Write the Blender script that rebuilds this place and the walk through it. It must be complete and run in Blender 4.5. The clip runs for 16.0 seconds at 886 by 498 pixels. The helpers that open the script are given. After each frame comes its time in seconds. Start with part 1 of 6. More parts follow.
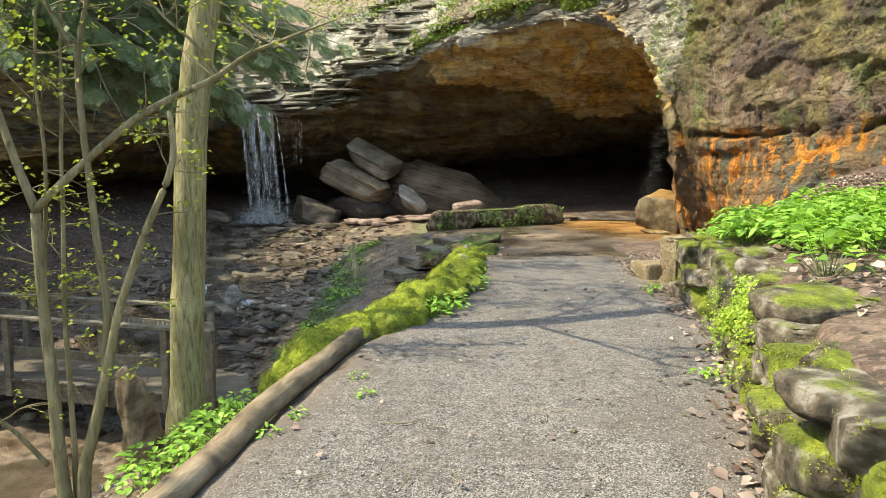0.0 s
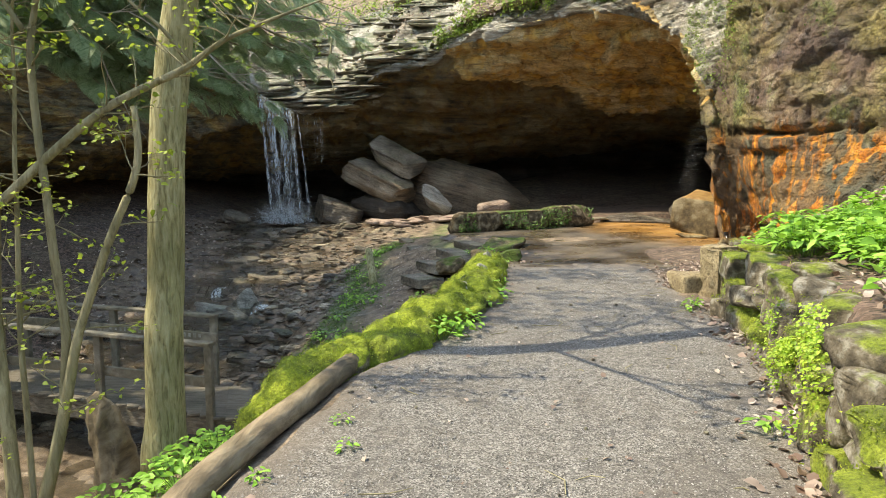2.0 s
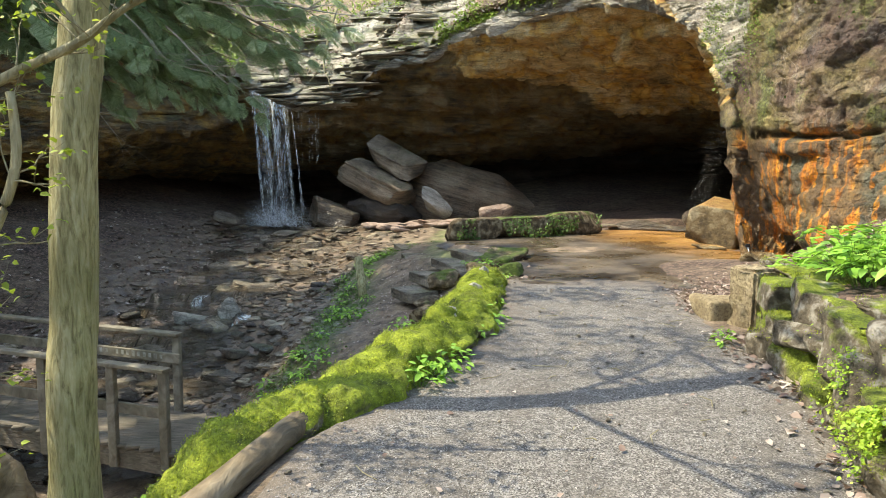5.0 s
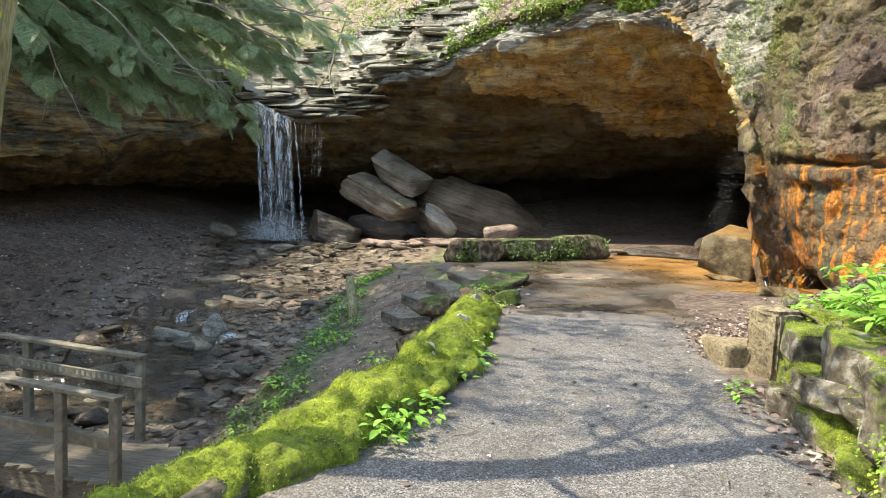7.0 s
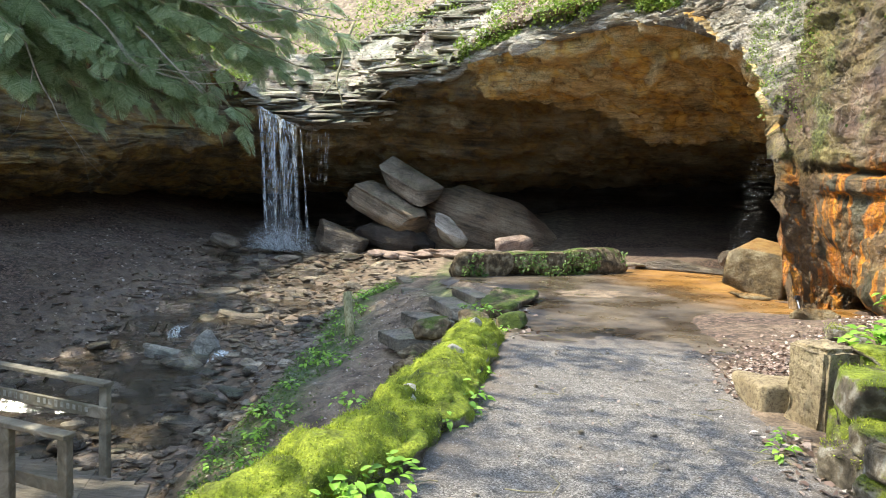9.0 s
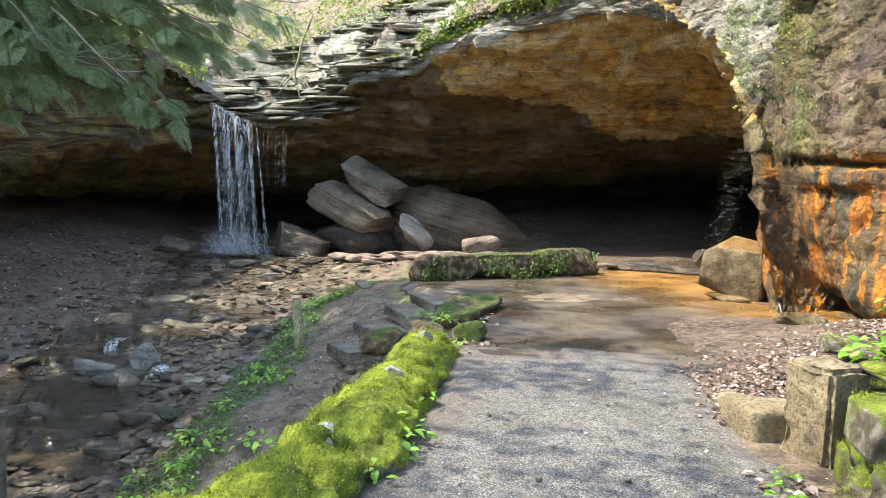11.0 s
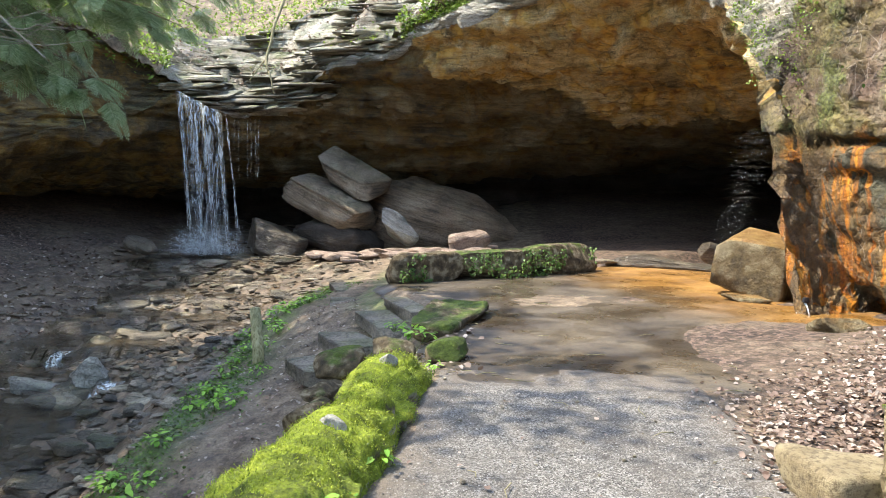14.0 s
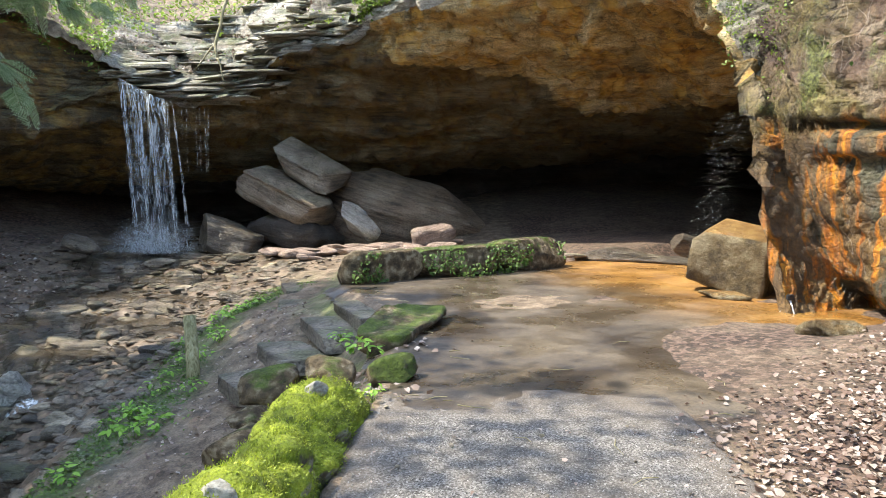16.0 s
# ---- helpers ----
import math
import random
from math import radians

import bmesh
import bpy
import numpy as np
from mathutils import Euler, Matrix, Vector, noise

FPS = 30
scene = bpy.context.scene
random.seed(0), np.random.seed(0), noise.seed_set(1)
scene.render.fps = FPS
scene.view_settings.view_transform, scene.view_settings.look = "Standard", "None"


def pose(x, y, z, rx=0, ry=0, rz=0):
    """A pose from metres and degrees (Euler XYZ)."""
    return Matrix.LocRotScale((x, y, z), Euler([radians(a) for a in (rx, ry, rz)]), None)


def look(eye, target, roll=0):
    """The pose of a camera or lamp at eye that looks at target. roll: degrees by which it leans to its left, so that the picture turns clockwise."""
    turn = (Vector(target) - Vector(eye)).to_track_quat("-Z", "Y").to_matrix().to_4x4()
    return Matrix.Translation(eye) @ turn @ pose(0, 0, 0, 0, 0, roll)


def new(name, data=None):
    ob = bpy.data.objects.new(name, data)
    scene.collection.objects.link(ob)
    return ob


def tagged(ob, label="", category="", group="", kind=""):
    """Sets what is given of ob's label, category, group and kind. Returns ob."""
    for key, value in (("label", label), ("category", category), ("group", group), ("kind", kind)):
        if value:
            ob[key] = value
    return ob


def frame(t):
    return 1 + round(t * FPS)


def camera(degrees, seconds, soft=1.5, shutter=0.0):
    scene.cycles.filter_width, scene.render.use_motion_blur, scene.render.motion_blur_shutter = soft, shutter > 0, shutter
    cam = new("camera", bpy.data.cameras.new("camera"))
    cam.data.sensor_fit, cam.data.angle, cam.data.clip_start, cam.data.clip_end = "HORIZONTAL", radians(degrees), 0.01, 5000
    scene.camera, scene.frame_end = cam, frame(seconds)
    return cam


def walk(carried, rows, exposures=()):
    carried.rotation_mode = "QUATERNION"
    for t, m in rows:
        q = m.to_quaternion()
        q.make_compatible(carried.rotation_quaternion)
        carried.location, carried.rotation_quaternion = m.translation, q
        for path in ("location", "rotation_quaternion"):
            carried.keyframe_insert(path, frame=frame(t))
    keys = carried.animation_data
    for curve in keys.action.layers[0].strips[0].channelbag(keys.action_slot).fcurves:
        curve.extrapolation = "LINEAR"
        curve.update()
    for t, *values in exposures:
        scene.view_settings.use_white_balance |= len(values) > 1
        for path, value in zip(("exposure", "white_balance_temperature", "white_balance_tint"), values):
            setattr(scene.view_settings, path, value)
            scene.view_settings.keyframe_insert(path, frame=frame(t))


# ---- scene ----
cam = camera(65.0, 16.0, soft=0.8)
PATH = [
    (0, (0.168, -0.47, 1.5), (0.146, 1.517, 1.274), -0.0),
    (0.5, (0.165, -0.255, 1.51), (0.144, 1.734, 1.299), -1.7),
    (1, (0.232, -0.034, 1.514), (0.207, 1.954, 1.295), -1.1),
    (1.5, (0.312, 0.173, 1.54), (0.251, 2.158, 1.3), 0.4),
    (2, (0.328, 0.373, 1.545), (0.222, 2.357, 1.312), 0.0),
    (2.5, (0.346, 0.536, 1.568), (0.278, 2.522, 1.341), -0.8),
    (3, (0.384, 0.762, 1.576), (0.296, 2.747, 1.353), 1.4),
    (3.5, (0.432, 0.963, 1.572), (0.285, 2.945, 1.349), 2.0),
    (4, (0.437, 1.152, 1.589), (0.284, 3.132, 1.352), 0.6),
    (4.2, (0.381, 1.245, 1.597), (0.264, 3.227, 1.355), 0.6),
    (6.3, (0.581, 2.077, 1.571), (0.454, 4.063, 1.368), 0.6),
    (6.5, (0.557, 2.171, 1.579), (0.439, 4.158, 1.379), 0.9),
    (7, (0.653, 2.37, 1.598), (0.501, 4.356, 1.414), 2.4),
    (7.5, (0.699, 2.582, 1.6), (0.533, 4.567, 1.421), 1.2),
    (8, (0.697, 2.8, 1.618), (0.537, 4.785, 1.433), -0.1),
    (8.5, (0.762, 3.052, 1.632), (0.588, 5.036, 1.453), 1.0),
    (9, (0.819, 3.288, 1.642), (0.616, 5.271, 1.478), 2.5),
    (9.5, (0.835, 3.498, 1.645), (0.669, 5.486, 1.502), 0.4),
    (10, (0.877, 3.759, 1.62), (0.776, 5.752, 1.487), 0.0),
    (10.2, (0.916, 3.868, 1.615), (0.799, 5.86, 1.472), 1.0),
    (12.3, (1.077, 4.83, 1.585), (0.941, 6.818, 1.412), 2.3),
    (12.5, (1.087, 4.929, 1.584), (0.947, 6.916, 1.402), 2.2),
    (13, (1.091, 5.156, 1.574), (0.959, 7.144, 1.401), 0.8),
    (13.5, (1.087, 5.391, 1.571), (0.991, 7.38, 1.392), -0.7),
    (14, (1.131, 5.651, 1.557), (1.021, 7.641, 1.382), 1.2),
    (14.5, (1.164, 5.83, 1.546), (1.056, 7.819, 1.363), 0.8),
    (15, (1.172, 6.081, 1.545), (1.139, 8.072, 1.351), -0.6),
    (15.5, (1.236, 6.347, 1.552), (1.226, 8.336, 1.347), 0.5),
    (16, (1.301, 6.553, 1.564), (1.274, 8.543, 1.366), 0.6),
]
walk(cam, [(t, look(eye, target, roll)) for t, eye, target, roll in PATH],
     exposures=[(0, 1.92, 8000, 4), (4, 1.97, 7700, 5), (10, 2.28, 7000, 7), (16, 2.3, 6900, 8)])

# ---- light ----
SUN_ELEVATION, SUN_AZIMUTH = 55.0, -91.0  # azimuth from +y towards +x, degrees
world = bpy.data.worlds.new("world")
scene.world = world
world.use_nodes = True
wn = world.node_tree.nodes
sky = wn.new("ShaderNodeTexSky")
sky.sky_type = "NISHITA"
sky.sun_disc = False
sky.sun_elevation = radians(SUN_ELEVATION)
sky.sun_rotation = radians(SUN_AZIMUTH)
wn["Background"].inputs["Strength"].default_value = 0.15
world.node_tree.links.new(sky.outputs[0], wn["Background"].inputs["Color"])
sun = new("sun", bpy.data.lights.new("sun", "SUN"))
sun.data.energy, sun.data.angle, sun.data.color = 2.05, radians(0.5), (1.0, 0.95, 0.86)
sa, se = radians(SUN_AZIMUTH), radians(SUN_ELEVATION)
SUN_DIR = Vector((math.sin(sa) * math.cos(se), math.cos(sa) * math.cos(se), math.sin(se)))
sun.matrix_world = look(SUN_DIR * 60, (0, 0, 0))


# ---- tools ----
def hash3(ix, iy, iz, seed):
    h = (ix * 374761393 + iy * 668265263 + iz * 2147483647 + seed * 1274126177) & 0xFFFFFFFF
    h = ((h ^ (h >> 13)) * 1274126177) & 0xFFFFFFFF
    h = ((h ^ (h >> 16)) * 2246822519) & 0xFFFFFFFF
    return ((h ^ (h >> 15)) & 0xFFFFFF) / 16777215.0


def vnoise(p, seed=0):
    """Smooth lattice noise of points (n, 3), between -1 and 1."""
    q = np.floor(p).astype(np.int64)
    f = p - q
    f = f * f * (3 - 2 * f)
    out = 0
    for dx in (0, 1):
        for dy in (0, 1):
            for dz in (0, 1):
                w = (f[:, 0] if dx else 1 - f[:, 0]) * (f[:, 1] if dy else 1 - f[:, 1]) * (f[:, 2] if dz else 1 - f[:, 2])
                out = out + w * hash3(q[:, 0] + dx, q[:, 1] + dy, q[:, 2] + dz, seed)
    return out * 2 - 1


def fbm(p, octaves=4, seed=0, gain=0.5):
    a, s, out = 1.0, 0.0, 0
    for k in range(octaves):
        out = out + a * vnoise(p * 2.03 ** k + 17.3 * k, seed + k)
        s += a
        a *= gain
    return out / s


def cells(p, seed=0):
    """Cell noise: distance to the nearest point, to the second, and the cell's number in 0..1."""
    q = np.floor(p).astype(np.int64)
    d1 = np.full(len(p), 9.0)
    d2 = np.full(len(p), 9.0)
    cid = np.zeros(len(p))
    for dx in (-1, 0, 1):
        for dy in (-1, 0, 1):
            for dz in (-1, 0, 1):
                c = q + np.array((dx, dy, dz))
                o = np.stack([hash3(c[:, 0], c[:, 1], c[:, 2], seed + k) for k in (11, 12, 13)], 1)
                d = np.linalg.norm(c + o - p, axis=1)
                near = d < d1
                d2 = np.where(near, d1, np.minimum(d2, d))
                cid = np.where(near, hash3(c[:, 0], c[:, 1], c[:, 2], seed + 14), cid)
                d1 = np.where(near, d, d1)
    return d1, d2, cid


def smooth(a, b, x):
    t = np.clip((np.asarray(x, float) - a) / (b - a), 0, 1)
    return t * t * (3 - 2 * t)


def mesh_object(name, verts, faces, materials, parent=None, shade=True):
    me = bpy.data.meshes.new(name)
    me.from_pydata([tuple(v) for v in verts], [], [tuple(f) for f in faces])
    me.update()
    for m in materials if isinstance(materials, (list, tuple)) else [materials]:
        me.materials.append(m)
    if shade:
        me.polygons.foreach_set("use_smooth", [True] * len(me.polygons))
    ob = new(name, me)
    ob.parent = parent
    return ob


def part(name, bm, material, parent, label="", shade=False):
    """Links a bmesh as one mesh object under a thing or a part."""
    me = bpy.data.meshes.new(name)
    bm.to_mesh(me)
    bm.free()
    me.materials.append(material)
    if shade:
        me.polygons.foreach_set("use_smooth", [True] * len(me.polygons))
    ob = new(name, me)
    ob.parent = parent
    if label:
        ob["label"] = label
    return ob


def grid_faces(nu, nv):
    i = np.arange(nu - 1)[:, None] * nv + np.arange(nv - 1)[None, :]
    return np.stack([i, i + nv, i + nv + 1, i + 1], -1).reshape(-1, 4)


# ---- materials ----
class Mat:
    """A short way to write node materials."""

    def __init__(self, name, roughness=0.8, metallic=0.0, world=False):
        self.m = bpy.data.materials.new(name)
        self.m.use_nodes = True
        self.t = self.m.node_tree
        self.b = self.t.nodes["Principled BSDF"]
        self.b.inputs["Roughness"].default_value = roughness
        self.b.inputs["Metallic"].default_value = metallic
        self.co = self.n("ShaderNodeNewGeometry").outputs["Position"] if world else self.n("ShaderNodeTexCoord").outputs["Object"]
        self.bump_in = None

    def n(self, kind):
        return self.t.nodes.new(kind)

    def l(self, a, b):
        self.t.links.new(a, b)

    def put(self, socket, v):
        if hasattr(v, "is_linked"):
            self.l(v, socket)
        elif isinstance(v, (tuple, list)):
            socket.default_value = (*v, 1.0) if len(v) == 3 and socket.type == "RGBA" else v
        else:
            socket.default_value = v

    def scaled(self, s, co=None):
        q = self.n("ShaderNodeMapping")
        self.l(co or self.co, q.inputs["Vector"])
        q.inputs["Scale"].default_value = s if isinstance(s, (tuple, list)) else (s, s, s)
        return q.outputs[0]

    def noise(self, s, detail=4.0, rough=0.55, warp=0.0):
        q = self.n("ShaderNodeTexNoise")
        q.inputs["Scale"].default_value = 1.0
        q.inputs["Detail"].default_value = detail
        q.inputs["Roughness"].default_value = rough
        q.inputs["Distortion"].default_value = warp
        self.l(self.scaled(s), q.inputs["Vector"])
        return q.outputs["Fac"]

    def voronoi(self, s, out="Distance", feature="F1"):
        q = self.n("ShaderNodeTexVoronoi")
        q.feature = feature
        q.inputs["Scale"].default_value = 1.0
        self.l(self.scaled(s), q.inputs["Vector"])
        return q.outputs[out]

    def cracks(self, s, warp=0.3):
        """Distance to the nearest of a net of crooked cracks."""
        q = self.n("ShaderNodeTexNoise")
        q.inputs["Scale"].default_value = 1.6
        q.inputs["Detail"].default_value = 6.0
        self.l(self.co, q.inputs["Vector"])
        k = self.n("ShaderNodeVectorMath")
        k.operation = "SCALE"
        k.inputs["Scale"].default_value = warp * 2.0
        self.l(q.outputs["Color"], k.inputs[0])
        a = self.n("ShaderNodeVectorMath")
        a.operation = "ADD"
        self.l(self.co, a.inputs[0])
        self.l(k.outputs[0], a.inputs[1])
        v = self.n("ShaderNodeTexVoronoi")
        v.feature = "DISTANCE_TO_EDGE"
        v.inputs["Scale"].default_value = 1.0
        self.l(self.scaled(s, a.outputs[0]), v.inputs["Vector"])
        return v.outputs["Distance"]

    def ramp(self, f, *stops):
        q = self.n("ShaderNodeValToRGB")
        self.l(f, q.inputs[0])
        e = q.color_ramp.elements
        while len(e) < len(stops):
            e.new(0.5)
        for k, (p, c) in zip(e, stops):
            k.position = p
            k.color = (*c, 1) if isinstance(c, (tuple, list)) else (c, c, c, 1)
        return q.outputs[0]

    def mix(self, f, a, b, kind="MIX"):
        q = self.n("ShaderNodeMix")
        q.data_type, q.blend_type = "RGBA", kind
        self.put(q.inputs[0], f)
        self.put(q.inputs[6], a)
        self.put(q.inputs[7], b)
        return q.outputs[2]

    def math(self, op, a, b=0.0):
        q = self.n("ShaderNodeMath")
        q.operation = op
        self.put(q.inputs[0], a)
        self.put(q.inputs[1], b)
        return q.outputs[0]

    def axis(self, k, co=None):
        q = self.n("ShaderNodeSeparateXYZ")
        self.l(co or self.co, q.inputs[0])
        return q.outputs[k]

    def up(self):
        g = self.n("ShaderNodeNewGeometry")
        return self.axis(2, g.outputs["Normal"])

    def attr(self, name):
        q = self.n("ShaderNodeAttribute")
        q.attribute_name = name
        return q.outputs["Fac"]

    def random(self):
        return self.n("ShaderNodeObjectInfo").outputs["Random"]

    def island(self):
        return self.n("ShaderNodeNewGeometry").outputs["Random Per Island"]

    def bump(self, h, strength=0.5, distance=0.02):
        q = self.n("ShaderNodeBump")
        q.inputs["Strength"].default_value = strength
        q.inputs["Distance"].default_value = distance
        self.l(h, q.inputs["Height"])
        if self.bump_in:
            self.l(self.bump_in, q.inputs["Normal"])
        self.bump_in = q.outputs[0]
        self.l(q.outputs[0], self.b.inputs["Normal"])
        return self

    def color(self, c):
        self.put(self.b.inputs["Base Color"], c)
        return self

    def rough(self, r):
        self.put(self.b.inputs["Roughness"], r)
        return self

def varied(material, low=0.45, high=1.5):
    """Object to object, the base colour runs from darker to lighter."""
    t = material.node_tree
    b = t.nodes["Principled BSDF"].inputs["Base Color"]
    old = b.links[0].from_socket
    r = t.nodes.new("ShaderNodeMapRange")
    t.links.new(t.nodes.new("ShaderNodeObjectInfo").outputs["Random"], r.inputs[0])
    r.inputs[3].default_value, r.inputs[4].default_value = low, high
    q = t.nodes.new("ShaderNodeMix")
    q.data_type, q.blend_type = "RGBA", "MULTIPLY"
    q.inputs[0].default_value = 1.0
    t.links.new(old, q.inputs[6])
    t.links.new(r.outputs[0], q.inputs[7])
    t.links.new(q.outputs[2], b)
    return material


# rock: sandstone with strata, ochre and moss
def rock_material(name, dark, mid, light, strata=7.0, moss=0.0, ochre=0.0, wet=0.75, grain=26.0, damp_shade=False, world=False):
    m = Mat(name, world=world)
    big = m.noise(0.55, 5, 0.6, 0.6)
    band = m.noise((0.5, 0.5, strata), 5, 0.65, 0.5)
    fine = m.noise(grain, 6, 0.7)
    c = m.ramp(m.math("ADD", m.math("MULTIPLY", big, 0.55), m.math("MULTIPLY", band, 0.45)), (0.38, dark), (0.49, mid), (0.6, light))
    c = m.mix(0.85, c, m.ramp(fine, (0.32, 0.35), (0.5, 0.95), (0.62, 1.25)), "MULTIPLY")
    if ochre:
        o = m.ramp(m.noise((0.9, 0.9, 1.5), 6, 0.62, 1.2), (0.44, 0.0), (0.62, ochre))
        c = m.mix(o, c, m.ramp(m.noise(3.1, 4), (0.35, (0.24, 0.095, 0.016)), (0.5, (0.6, 0.32, 0.05)), (0.66, (0.8, 0.52, 0.13))))
    if moss:
        k = m.math("MULTIPLY", m.ramp(m.noise(1.3, 6, 0.65), (0.42, 0.0), (0.58, 1.0)), m.ramp(m.up(), (0.45, 0.15), (0.85, 1.0)))
        c = m.mix(m.math("MULTIPLY", k, moss), c, m.ramp(fine, (0.35, (0.035, 0.065, 0.012)), (0.65, (0.13, 0.19, 0.03))))
    # multiplies shade into the rock colour, together with some real damp
    if damp_shade:
        k = m.ramp(m.math("ADD", m.attr("damp_shade"), m.math("MULTIPLY", m.math("SUBTRACT", m.noise((0.7, 0.7, 1.6), 6, 0.65, 0.8), 0.5), 1.6)), (0.4, 0.0), (0.6, 0.92))
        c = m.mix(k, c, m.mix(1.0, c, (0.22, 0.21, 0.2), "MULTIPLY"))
    crack = m.ramp(m.cracks((0.8, 0.8, 3.6), 0.4), (0.0, 0.2), (0.022, 1.0))
    c = m.mix(0.5, c, crack, "MULTIPLY")
    line = m.ramp(m.noise((0.7, 0.7, strata * 1.7), 4, 0.6, 1.4), (0.34, 0.3), (0.43, 1.0))
    c = m.mix(0.45, c, line, "MULTIPLY")
    m.bump(crack, 0.6, 0.06)
    m.bump(line, 0.5, 0.05)
    m.color(c).rough(m.ramp(m.noise(2.0, 4), (0.35, wet - 0.2), (0.65, min(1.0, wet + 0.15))))
    m.bump(m.noise((1.5, 1.5, strata * 2.2), 8, 0.72, 0.4), 1.0, 0.12)
    m.bump(m.noise(9.0, 6, 0.7), 0.8, 0.04)
    m.bump(fine, 0.7, 0.015)
    return m.m


M_CLIFF = rock_material("cliff_rock", (0.09, 0.077, 0.06), (0.34, 0.305, 0.25), (0.6, 0.56, 0.48), 9.0, 0.6, 0.1)
M_ROOF = rock_material("cave_roof_rock", (0.1, 0.068, 0.03), (0.56, 0.42, 0.2), (0.85, 0.7, 0.42), 6.0, 0.0, 0.9, damp_shade=True)
# brown and ochre rock, its albedo lowered to hold the hemlock's shade
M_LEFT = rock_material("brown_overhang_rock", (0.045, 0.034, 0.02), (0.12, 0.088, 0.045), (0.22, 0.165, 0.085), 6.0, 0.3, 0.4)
# near-black: the shade deep in the shelter is put into the colour
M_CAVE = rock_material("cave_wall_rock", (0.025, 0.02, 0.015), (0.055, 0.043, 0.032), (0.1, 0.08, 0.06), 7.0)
M_SLAB = rock_material("slab_rock", (0.085, 0.066, 0.045), (0.3, 0.235, 0.165), (0.53, 0.44, 0.33), 7.0, 0.25)
M_STEP = rock_material("step_rock", (0.12, 0.097, 0.07), (0.24, 0.2, 0.15), (0.34, 0.29, 0.22), 3.0, 0.35)
M_MOUND = rock_material("brown_mound_rock", (0.1, 0.07, 0.047), (0.3, 0.21, 0.135), (0.46, 0.35, 0.235), 9.0, 0.1)
M_PALE = rock_material("pale_rock", (0.22, 0.2, 0.16), (0.45, 0.42, 0.36), (0.62, 0.6, 0.53), 5.0, 0.3)
M_LEDGE = varied(rock_material("ledge_rock", (0.1, 0.088, 0.06), (0.3, 0.265, 0.2), (0.5, 0.46, 0.37), 5.0, 0.5, world=True), 0.55, 1.35)
M_PINK = rock_material("pinkish_slab_rock", (0.14, 0.095, 0.075), (0.38, 0.28, 0.22), (0.55, 0.44, 0.36), 10.0)
M_BEDROCK = varied(rock_material("stream_bed_rock", (0.03, 0.024, 0.018), (0.135, 0.106, 0.075), (0.33, 0.275, 0.2), 8.0, 0.15, 0.0, 0.4, world=True), 0.55, 2.0)
M_WETROCK = rock_material("wet_rock", (0.05, 0.04, 0.03), (0.15, 0.118, 0.085), (0.3, 0.245, 0.18), 8.0, 0.1, 0.0, 0.5)


